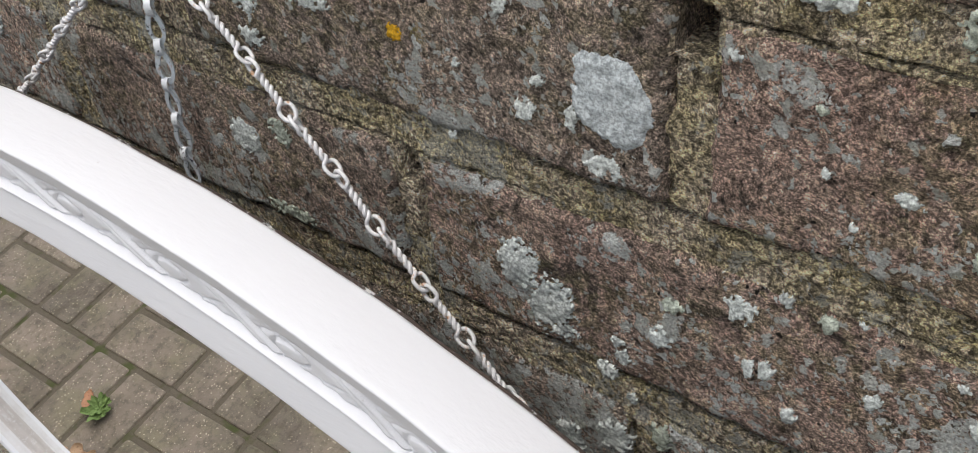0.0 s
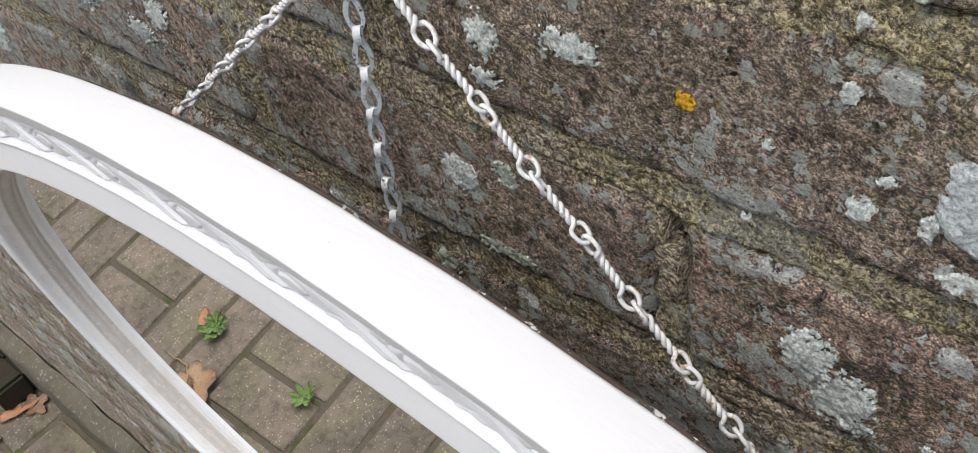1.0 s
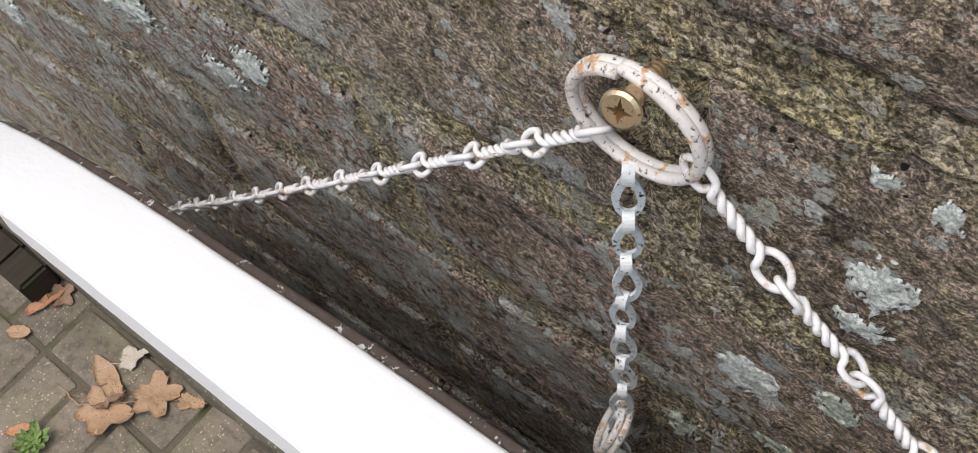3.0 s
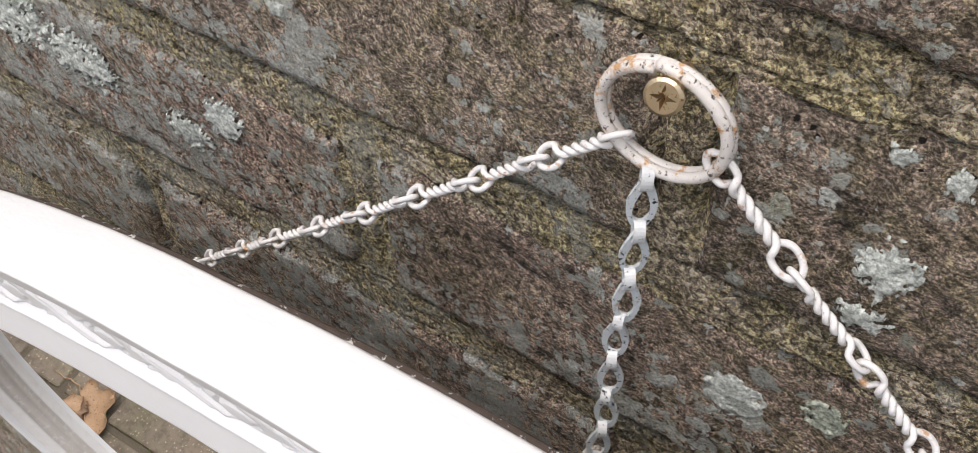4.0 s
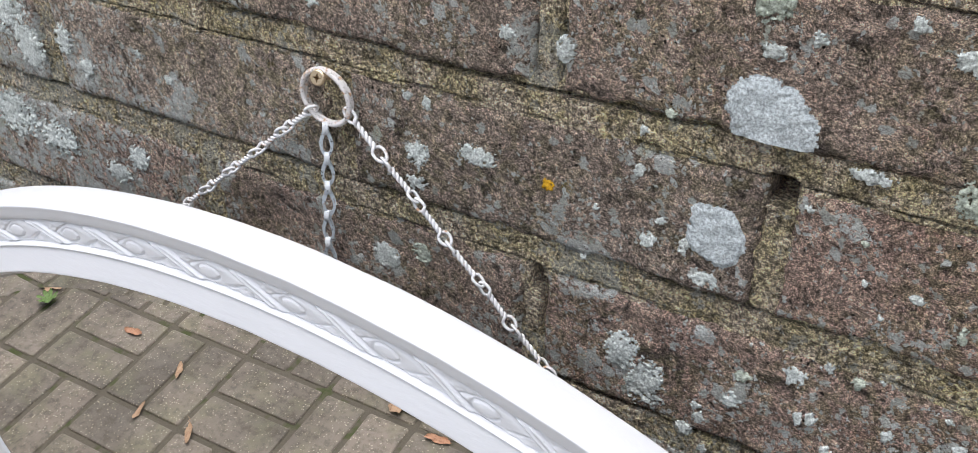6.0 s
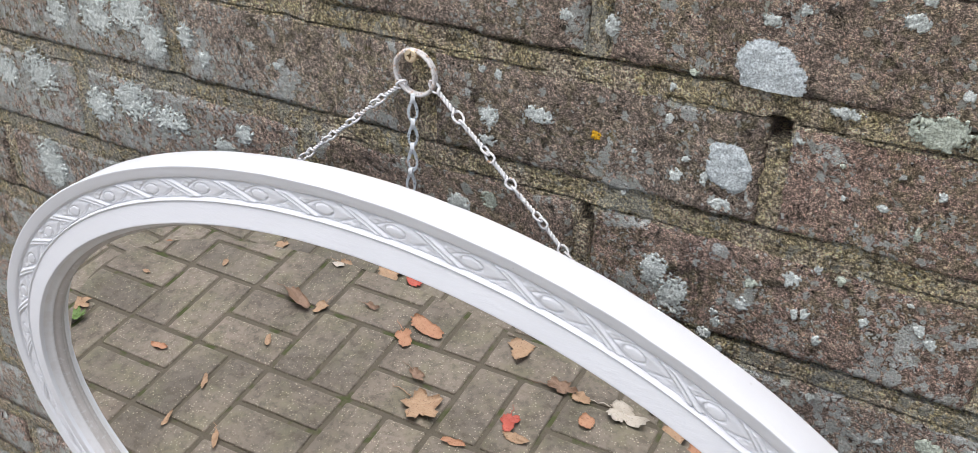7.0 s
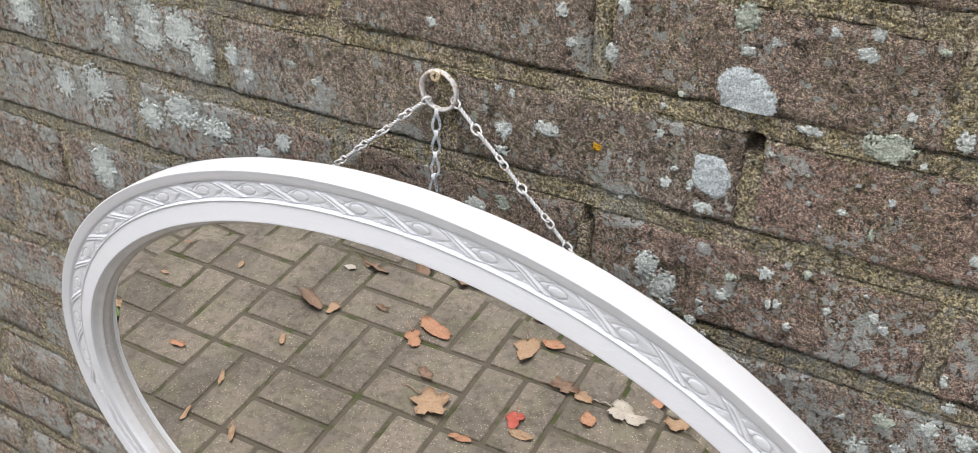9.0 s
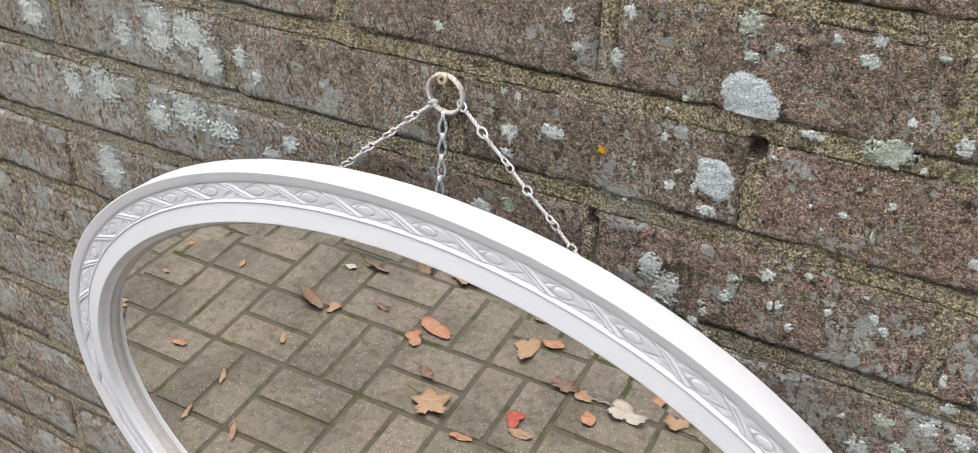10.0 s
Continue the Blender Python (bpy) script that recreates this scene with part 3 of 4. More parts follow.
def twisted_link(turns):
    """One link: a wire closed on itself, an eye at each end and the two strands twisted between."""
    length, reach, half = PITCH + 0.0024, 0.0043, 0.0028
    centre = length / 2 - reach
    pts_a, pts_b = [], []
    steps = 72
    for i in range(steps + 1):
        z = -length / 2 * math.cos(math.pi * i / steps)
        away = (abs(z) - centre) / reach
        loop = half * math.sqrt(max(0.0, 1 - away * away)) if abs(away) <= 1 else 0.0
        if away < 0:
            loop = half * max(0.0, 1 - abs(away) ** 2.2) if away > -1 else 0.0
        rho = max(loop, 0.00082) if abs(z) < length / 2 - 0.0006 else loop
        f = min(1.0, max(0.0, (z + centre - reach * 0.5) / (2 * centre - reach)))
        phi = 2 * math.pi * turns * f
        pts_a.append(Vector((rho * math.cos(phi), rho * math.sin(phi), z)))
        pts_b.append(Vector((-rho * math.cos(phi), -rho * math.sin(phi), z)))
    path = pts_a[:-1] + pts_b[::-1][:-1]
    clean = [path[0]]
    for p in path[1:]:
        if (p - clean[-1]).length > 0.0002:
            clean.append(p)
    return tube(clean, 0.00082, 8)


LINK = mesh_from("link", *twisted_link(2.75), CHAIN_WHITE)
LINK_LESS, LINK_MORE = (mesh_from("link", *twisted_link(turns), CHAIN_WHITE) for turns in (2.625, 2.875))


def twisted_chain(start, way, count, roll, label, links=(LINK, LINK), turn_on=0):
    way = Vector(way).normalized()
    start = Vector(start) - 0.003 * way
    thing = empty("twisted_chain", Matrix.Translation(start), label, "chain", "chains that carry the mirror")
    turn = way.to_track_quat("Z", "Y").to_matrix().to_4x4()
    rng = random.Random(roll)
    for i in range(count):
        at = way * (PITCH * (i + 0.5) + 0.0012) + Vector((0, 0, -0.0012 * math.sin(math.pi * i / count)))
        if i == 0 and way.x > 0:
            at -= 0.0022 * way
        part("link", links[i % 2], thing, at=Matrix.Translation(at) @ turn @ pose(0, 0, 0, rng.uniform(-2, 2), rng.uniform(-2, 2), roll + turn_on * (i % 2) + rng.uniform(-9, 9)) @ Matrix.Diagonal((1.06, 1.06, 1.17, 1) if i == 0 and way.x > 0 else (1, 1, 1, 1)))
    return thing


LEFT_WAY, RIGHT_WAY = Vector((-0.765, -0.066, -0.641)), Vector((0.765, -0.070, -0.640))
twisted_chain((-0.0094, -0.0052, DATUM + 0.0392), LEFT_WAY, 13, 35, "white painted twisted wire chain slanting from ring to mirror back")
twisted_chain((0.0170, -0.0048, DATUM + 0.0392), RIGHT_WAY, 13, 80, "white painted twisted wire chain with rust at the eyes", (LINK_MORE, LINK_LESS), 45)


def plate_link():
    """A flat teardrop plate with a hole, and the folded tongue that closes on the next one."""
    outline, hole = [], []
    count = 28
    for i in range(count):
        a = 2 * math.pi * i / count
        s, c = math.sin(a), math.cos(a)
        wide = 0.0037 * (1 - 0.45 * max(0.0, s))
        outline.append((wide * c, -0.0085 + 0.0088 * s))
        hole.append((0.0019 * (1 - 0.42 * s) * c, -0.0094 + 0.0052 * s))
    thick = 0.0005
    verts = [(x, -thick, z) for x, z in outline] + [(x, -thick, z) for x, z in hole] + [(x, thick, z) for x, z in outline] + [(x, thick, z) for x, z in hole]
    faces = []
    for i in range(count):
        j = (i + 1) % count
        faces += [(i, j, count + j, count + i), (2 * count + j, 2 * count + i, 3 * count + i, 3 * count + j),
                  (j, i, 2 * count + i, 2 * count + j), (count + i, count + j, 3 * count + j, 3 * count + i)]
    loop = []
    for i in range(20):
        a = 2 * math.pi * i / 20
        loop.append((0, 0.0016 * math.cos(a), -0.0005 + 0.0030 * math.sin(a)))
    return verts, faces, loop


plate_v, plate_f, fold_loop = plate_link()
PLATE = mesh_from("plate_link", plate_v, plate_f, CHAIN_GREY, False)


def fold_mesh():
    """The flat tongue bent round into a loop."""
    wide, thick, verts, faces = 0.0014, 0.0006, [], []
    count = len(fold_loop)
    for i, (_, y, z) in enumerate(fold_loop):
        a = 2 * math.pi * i / count
        for side, out in ((-1, 0), (1, 0), (1, 1), (-1, 1)):
            verts.append((side * wide, y + out * thick * math.cos(a), z + out * thick * math.sin(a)))
    for i in range(count):
        j = (i + 1) % count
        faces += [(4 * i + k, 4 * i + (k + 1) % 4, 4 * j + (k + 1) % 4, 4 * j + k) for k in range(4)]
    return mesh_from("fold", verts, faces, CHAIN_WHITE_CLEAN, False)


FOLD = fold_mesh()
sash = empty("sash_chain", Matrix.Translation((-0.0016, -0.0052, DATUM + 0.0308)), "grey white flat plate chain hanging slack from the ring", "chain")
rng = random.Random(5)
for i in range(12):
    link = part("plate_link", PLATE, sash, at=Matrix.Translation((0.0004 * math.sin(i * 1.3) - 0.0002 * i, -0.0011 * i, -0.01705 * i)) @ pose(0, 0, 0, rng.uniform(-3, 3), rng.uniform(-3, 3), 24 + rng.uniform(-14, 14)))
    part("fold", FOLD, link, "white folded tongue")
SMALL_UP, SMALL_AXIS = Vector((-0.06, 0.9446, 0.335)).normalized(), Vector((0.86, 0.24, -0.42)).normalized()
side = SMALL_AXIS.cross(SMALL_UP).normalized()
small_turn = Matrix((side, SMALL_AXIS, side.cross(SMALL_AXIS))).transposed().to_4x4()
small = empty("small_split_ring", Matrix.Translation((-0.0040, -0.0155, DATUM - 0.0960)) @ small_turn, "small white painted split ring with rust in its groove", "ring")
for turn in (0, 1):
    part("coil", mesh_from("small_coil", *coil(0.0085, 0.0012, 0.0023, turn), RING_PAINT), small)

# ---------------------------------------------------------------- dropped leaves and weeds


def leaf_mesh(name, material, lobes, slim, curl, seed):
    """A dry leaf about 1 long, with midrib fold, curl and a stalk; two skins a hair apart."""
    rng = random.Random(seed)
    outline = []
    count = 40
    for i in range(count):
        a = 2 * math.pi * i / count
        r = 0.5
        if lobes:
            point = abs(math.cos(lobes * 0.5 * a + 0.25 * math.sin(a + seed))) ** 0.9
            r = 0.25 + 0.3 * point * (0.72 + 0.28 * math.cos(a)) + 0.03 * math.sin(17 * a + seed) + 0.07 * noise.noise((math.cos(a) * 2 + seed, math.sin(a) * 2, 0.7))
        else:
            r = 0.46 * (1 - 0.1 * abs(math.sin(7 * a)) + 0.14 * noise.noise((math.cos(a) * 1.5 + seed, math.sin(a) * 1.5, 0.1)) + 0.1 * abs(math.cos(a)) ** 6)
        r *= rng.uniform(0.93, 1.05)
        outline.append((r * math.cos(a), r * math.sin(a) * slim))
    verts, faces = [], []
    levels = (0.0, 0.35, 0.7, 1.0)
    for lev in levels:
        for x, y in outline:
            x, y = x * lev, y * lev
            z = 0.03 + curl * (x * x * 0.9 + abs(y) * 0.6 + 0.55 * noise.noise((x * 2.6 + seed, y * 2.6, 0.2)) + 0.2 * noise.noise((x * 8 + seed, y * 8, 1.2)))
            verts.append((x, y, max(0.006, z)))
    for a in range(len(levels) - 1):
        for i in range(count):
            j = (i + 1) % count
            faces.append((a * count + i, a * count + j, (a + 1) * count + j, (a + 1) * count + i))
    base = len(verts)
    under = [(x, y, z - 0.006) for x, y, z in verts]
    faces += [tuple(base + k for k in reversed(f)) for f in faces]
    verts += under
    edge = (len(levels) - 1) * count
    faces += [(edge + i, base + edge + i, base + edge + (i + 1) % count, edge + (i + 1) % count) for i in range(count)]
    return mesh_from(name, verts, faces, material)


def stalk_mesh(name, material, seed):
    rng = random.Random(seed)
    pts = [(-0.3 - 0.55 * k / 6, 0.05 * rng.uniform(-1, 1) + 0.02 * k, 0.03 + 0.01 * math.sin(k)) for k in range(7)]
    return mesh_from(name, *tube(pts, [0.014 - 0.001 * k for k in range(7)], 6, False), material)


KINDS = {
    "tan": (LEAF_TAN, "dry tan maple leaf lying on the paving"),
    "brown": (LEAF_BROWN, "curled dark brown leaf lying on the paving"),
    "orange": (LEAF_ORANGE, "orange autumn leaf lying on the paving"),
    "red": (LEAF_RED, "red autumn leaf lying on the paving"),
    "pale": (LEAF_PALE, "pale upturned leaf lying on the paving"),
}
PAVE_TOP = 0.0
leaf_seed = iter(range(1000))


def drop_leaf(x, y, long, kind, lobes, slim, turn):
    i = next(leaf_seed)
    material, label = KINDS[kind]
    curl = 0.22 if kind != "brown" else 0.4
    thing = empty("fallen_leaf", Matrix.Translation((x, y, PAVE_TOP + 0.001)) @ pose(0, 0, 0, 0, 0, turn) @ Matrix.Diagonal((long, long, long, 1)), label, "leaf", "leaves on the paving")
    part("blade", leaf_mesh("blade", material, lobes, slim, curl, i), thing)
    if lobes or i % 3 == 0:
        part("stalk", stalk_mesh("stalk", material, i), thing)


drop_leaf(-1.492, -1.063, 0.045, "orange", 0, 0.6, 20)
drop_leaf(-1.417, -0.899, 0.028, "tan", 0, 0.5, 10)
drop_leaf(-1.192, -0.710, 0.05, "orange", 0, 0.45, 0)
drop_leaf(-1.254, -1.009, 0.03, "tan", 0, 0.6, 70)
drop_leaf(-0.974, -0.831, 0.04, "tan", 0, 0.45, 60)
drop_leaf(-1.217, -1.209, 0.05, "tan", 3, 0.8, 80)
drop_leaf(-0.996, -0.973, 0.105, "brown", 0, 0.42, 25)
drop_leaf(-0.931, -0.977, 0.05, "tan", 3, 0.7, 100)
drop_leaf(-1.019, -0.669, 0.05, "tan", 0, 0.3, 60)
drop_leaf(-0.886, -0.553, 0.055, "tan", 0, 0.32, 55)
drop_leaf(-1.017, -0.552, 0.045, "tan", 0, 0.35, 75)
drop_leaf(-1.007, -1.210, 0.07, "tan", 3, 0.7, 20)
drop_leaf(-0.986, -1.122, 0.035, "pale", 0, 0.7, 0)
drop_leaf(-0.923, -1.145, 0.09, "brown", 0, 0.25, 5)
drop_leaf(-0.884, -1.235, 0.09, "tan", 5, 0.9, 40)
drop_leaf(-0.824, -1.026, 0.05, "brown", 3, 0.4, 10)
drop_leaf(-0.698, -0.972, 0.07, "orange", 3, 0.7, 50)
drop_leaf(-0.665, -1.017, 0.11, "orange", 0, 0.42, 15)
drop_leaf(-0.610, -0.885, 0.06, "brown", 5, 0.5, 30)
drop_leaf(-0.557, -0.813, 0.105, "tan", 5, 0.9, 25)
drop_leaf(-0.725, -1.307, 0.11, "tan", 5, 0.7, 15)
drop_leaf(-0.838, -1.286, 0.08, "brown", 3, 0.8, 60)
drop_leaf(-0.809, -1.240, 0.06, "red", 0, 0.75, 30)
drop_leaf(-0.441, -1.056, 0.085, "tan", 3, 0.9, 70)
drop_leaf(-0.393, -1.090, 0.06, "orange", 0, 0.5, 0)
drop_leaf(-0.316, -0.980, 0.075, "brown", 5, 0.5, 0)
drop_leaf(-0.267, -0.972, 0.05, "tan", 3, 0.7, 20)
drop_leaf(-0.367, -0.852, 0.055, "red", 3, 0.9, 80)
drop_leaf(-0.335, -0.818, 0.06, "tan", 0, 0.4, 0)
drop_leaf(-0.228, -0.918, 0.045, "orange", 0, 0.8, 45)
drop_leaf(-0.169, -0.967, 0.1, "pale", 3, 0.6, 12)
drop_leaf(-0.106, -1.101, 0.075, "orange", 0, 0.5, 100)
drop_leaf(-0.049, -1.024, 0.13, "tan", 0, 0.5, 110)
drop_leaf(0.016, -0.996, 0.1, "orange", 3, 0.6, 20)
drop_leaf(-0.467, -1.244, 0.04, "brown", 0, 0.5, 0)
drop_leaf(-0.444, -0.756, 0.06, "orange", 0, 0.3, -8)
drop_leaf(-0.166, -1.162, 0.05, "brown", 0, 0.6, 0)
drop_leaf(-1.480, -0.737, 0.07, "tan", 5, 0.8, 0)
drop_leaf(-1.201, -0.081, 0.085, "orange", 0, 0.35, 75)
drop_leaf(-1.188, -0.055, 0.06, "brown", 5, 0.9, 10)
drop_leaf(-1.194, -0.145, 0.05, "tan", 0, 0.6, 30)
drop_leaf(-0.990, -0.106, 0.105, "tan", 0, 0.4, -15)
drop_leaf(-0.951, -0.147, 0.115, "tan", 5, 0.9, 20)
drop_leaf(-0.965, -0.130, 0.07, "brown", 3, 0.8, 40)
drop_leaf(-0.983, -0.058, 0.07, "pale", 3, 0.7, 60)
drop_leaf(-0.899, -0.081, 0.095, "tan", 5, 0.95, 50)
drop_leaf(-0.843, -0.053, 0.06, "tan", 3, 0.6, 30)
drop_leaf(-1.043, -0.252, 0.05, "orange", 0, 0.5, 50)


def weed(x, y, size, seed):
    rng = random.Random(seed)
    thing = empty("green_weed", Matrix.Translation((x, y, 0)), "small green weed growing in a paving joint", "weed", "weeds in the joints")
    for k in range(9):
        me = leaf_mesh("weed_leaf", LEAF_GREEN, 0, 0.4, 0.3, seed + k)
        a = k * 41 + rng.uniform(-15, 15)
        part("leaf", me, thing, at=pose(0, 0, 0.004, 0, 0, a) @ pose(size * 0.45, 0, 0.006, 0, -25, 0) @ Matrix.Diagonal((size, size, size, 1)))


weed(-1.003, -0.254, 0.03, 3)
weed(-0.749, -0.236, 0.03, 4)
weed(-0.998, -0.245, 0.035, 9)
weed(-1.442, -0.698, 0.03, 12)

# ---------------------------------------------------------------- low sleepers at the end of the wall


def sleepers():
    thing = empty("timber_sleepers", Matrix.Translation((-1.325, -0.095, 0)), "dark damp timber sleepers lying against the wall foot", "timber")
    for k in range(3):
        part("sleeper", mesh_from("sleeper", *box(-0.12 + 0.08 * k, -0.045 + 0.08 * k, 0.0, 0.062, 0.001, 0.058 - 0.008 * (k % 2), 0.006), TIMBER, False), thing)


sleepers()

# ---------------------------------------------------------------- ground and paving
CELL, PAVE_X, PAVE_Y = 0.2080, -1.334, -0.762
ground = part("ground", mesh_from("ground", [(-60, -60, -0.0042), (60, -60, -0.0042), (60, 60, -0.0042), (-60, 60, -0.0042)], [(0, 1, 2, 3)], JOINT, False))
tagged(ground, "dark mossy sand under the block paving", "ground", kind="structure")
pavement = empty("pavement", Matrix.Identity(4), "grey brown concrete blocks laid in basket weave", "paving", kind="structure")


def block_mesh(seed):
    """A concrete block with rounded, slightly worn edges."""
    rng = random.Random(seed)
    long, high, corner = 0.0992, 0.0472, 0.006
    outline = []
    for cx, cy, start in ((1, 1, 0), (-1, 1, 90), (-1, -1, 180), (1, -1, 270)):
        for k in range(4):
            a = math.radians(start + 30 * k)
            outline.append((cx * (long - corner) + corner * math.cos(a), cy * (high - corner) + corner * math.sin(a)))
        ahead = {0: (-1, 0), 90: (0, -1), 180: (1, 0), 270: (0, 1)}[start]
        span, x, y = (2 * (long - corner) if ahead[0] else 2 * (high - corner)), *outline[-1]
        for k in range(1, 7):
            outline.append((x + ahead[0] * span * k / 7, y + ahead[1] * span * k / 7))
    count = len(outline)
    bite = [0.0008 * rng.random() + 0.0018 * max(0.0, rng.random() - 0.7) for _ in outline]
    verts, faces = [], []
    for inset, z in ((0.0, -0.05), (0.0, -0.0035), (0.0016, -0.0010), (0.0042, 0.0)):
        for (x, y), b in zip(outline, bite):
            k = inset + b
            verts.append((x * (1 - k / long), y * (1 - k / high), z))
    for level in range(3):
        for i in range(count):
            j = (i + 1) % count
            faces.append((level * count + i, level * count + j, (level + 1) * count + j, (level + 1) * count + i))
    faces.append(tuple(range(3 * count, 4 * count)))
    return mesh_from("paving_block", verts, faces, PAVER, False)


BLOCKS = [block_mesh(seed) for seed in range(6)]
rng = random.Random(11)
far = []
for i in range(-14, 18):
    for j in range(-6, 18):
        for half in (0, 1):
            flat = (i + j) % 2 == 1
            cx, cy = PAVE_X + CELL * (i + 0.5), PAVE_Y - CELL * (j + 0.5)
            off = (half - 0.5) * CELL * 0.5
            m = pose(cx + (0 if flat else off), cy + (off if flat else 0), rng.uniform(-0.0015, 0.0), rng.uniform(-0.4, 0.4), rng.uniform(-0.4, 0.4), (0 if flat else 90) + rng.uniform(-0.6, 0.6))
            if m.translation.y > 0.06:
                continue
            near = -1.75 < cx < 0.35 and -1.25 < cy
            if near:
                part("paving_block", BLOCKS[rng.randrange(6)], pavement, at=m)
            else:
                far.append(([m @ v.co for v in BLOCKS[0].vertices], [tuple(p.vertices) for p in BLOCKS[0].polygons]))
rest = part("outer_paving_blocks", mesh_from("outer_paving_blocks", *joined(*far), PAVER, False), pavement)
tagged(rest, kind="stuff")

# ---------------------------------------------------------------- the wall
COURSE, BRICK_PITCH = 0.0793, 0.225
wall = empty("wall_north", Matrix.Identity(4), "old lichen covered brown brick garden wall", "wall", kind="structure")
part("core", mesh_from("core", *box(-1.7, 3.0, 0.085, 0.24, 0.0, 2.1), MORTAR, False), wall)
plinth_v, plinth_f = [], []
steps_x, steps_z = 160, 12
for k in range(steps_z + 1):
    for i in range(steps_x + 1):
        x, z = -1.7 + 3.2 * i / steps_x, 0.11 * k / steps_z
        y = -0.032 + 0.004 * noise.noise((x * 14, z * 14, 5)) + (0.03 * max(0.0, (k / steps_z - 0.8) / 0.2) ** 2)
        plinth_v.append((x, y, z))
for k in range(steps_z):
    for i in range(steps_x):
        a = k * (steps_x + 1) + i
        plinth_f.append((a, a + 1, a + steps_x + 2, a + steps_x + 1))
base = part("plinth", mesh_from("plinth", plinth_v, plinth_f, PLINTH), wall, "stained cement render at the foot")


def face_relief(x, z):
    """The unevenness of the brick faces, metres out of the plane."""
    return 0.0013 * noise.fractal((x * 18, z * 26, 3.3), 1.0, 2.0, 4) + 0.0009 * noise.fractal((x * 130, z * 130, 4.2), 1.0, 2.0, 3)


# upright joints of the courses by the mirror's hook, as they stand in the wall; elsewhere a plain half bond
UPRIGHTS = {0: (-0.66, -0.438, -0.220, 0.003, 0.2285, 0.455, 0.68), 1: (-0.55, -0.325, -0.097, 0.121, 0.338, 0.56),
            -1: (-0.56, -0.335, -0.100, 0.118, 0.358, 0.58)}
UPRIGHT_WIDE, BRICK_HIGH = 0.0125, 0.0645


def uprights(course):
    shift = 0.0 if course % 2 == 0 else BRICK_PITCH / 2
    return UPRIGHTS.get(course) or tuple(BRICK_PITCH * i + shift + 0.006 * math.sin(course * 5.1 + i * 2.3) for i in range(-8, 14))


def mortar_face(x, z):
    """How far the mortar lies behind the brick faces: nearly flush, with a dark gap under many bricks and a few lost pieces."""
    h = z - DATUM
    course = math.floor((h + 0.0085) / COURSE)
    up = h - COURSE * course
    y = 0.0019 + 0.0013 * noise.fractal((x * 55, z * 80, 1.7), 1.0, 2.0, 3) + 0.0009 * noise.noise((x * 270, z * 300, 4.0)) + 0.0012 * noise.noise((x * 9, z * 9, 8))
    gap = noise.fractal((x * 12, course * 3.7, 6.1), 1.0, 2.0, 3)
    line = -0.0002 + 0.0016 * noise.noise((x * 15, course * 4.1, 5.4)) + 0.0013 * noise.noise((x * 42, course * 9.1, 2.4)) + 0.0007 * noise.noise((x * 190, course * 9.1, 7.1))
    wide = 0.0006 + 0.0022 * (gap + 0.16)
    if abs(up - line) < wide:
        y += min(0.03, 0.008 + 0.05 * (gap + 0.2))
    seam = noise.fractal((x * 14, course * 2.9, 1.1), 1.0, 2.0, 3)
    line = BRICK_HIGH + 0.0012 * noise.noise((x * 60, course * 5.3, 9.4))
    if abs(up - line) < 0.0003 + 0.0009 * seam:
        y += 0.004
    inside = min(up - 0.005, BRICK_HIGH - 0.005 - up)
    if inside > 0:
        beside = min(abs(x - j) for j in uprights(course))
        inside = min(inside, beside - UPRIGHT_WIDE / 2 - 0.005)
        edge = UPRIGHT_WIDE / 2 + 0.0008 * noise.noise((x * 20, z * 90, 5.5))
        torn = noise.fractal((course * 2.2 + round(x * 8), z * 30, 3.9), 1.0, 2.0, 3)
        if abs(beside - edge) < 0.0004 + 0.0016 * torn:
            y += 0.003
        y += min(0.012, max(0.0, inside) * 8)
    for px, pz, rx, rz, deep in ((0.2278, 0.0605, 0.0056, 0.0058, 0.085), (0.1195, -0.0215, 0.0028, 0.0070, 0.08), (0.1245, -0.040, 0.0012, 0.018, 0.012), (0.1265, 0.094, 0.0012, 0.009, 0.006),
                                 (-0.1985, -0.0235, 0.0024, 0.005, 0.03), (-0.432, 0.03, 0.0016, 0.03, 0.02), (-0.155, 0.048, 0.0016, 0.004, 0.02)):
        d = ((x - px) / rx) ** 4 + ((h - pz) / rz) ** 4
        if d < 1.5:
            y += deep * max(0.0, 1 - d / 1.5) ** 0.15
    return y


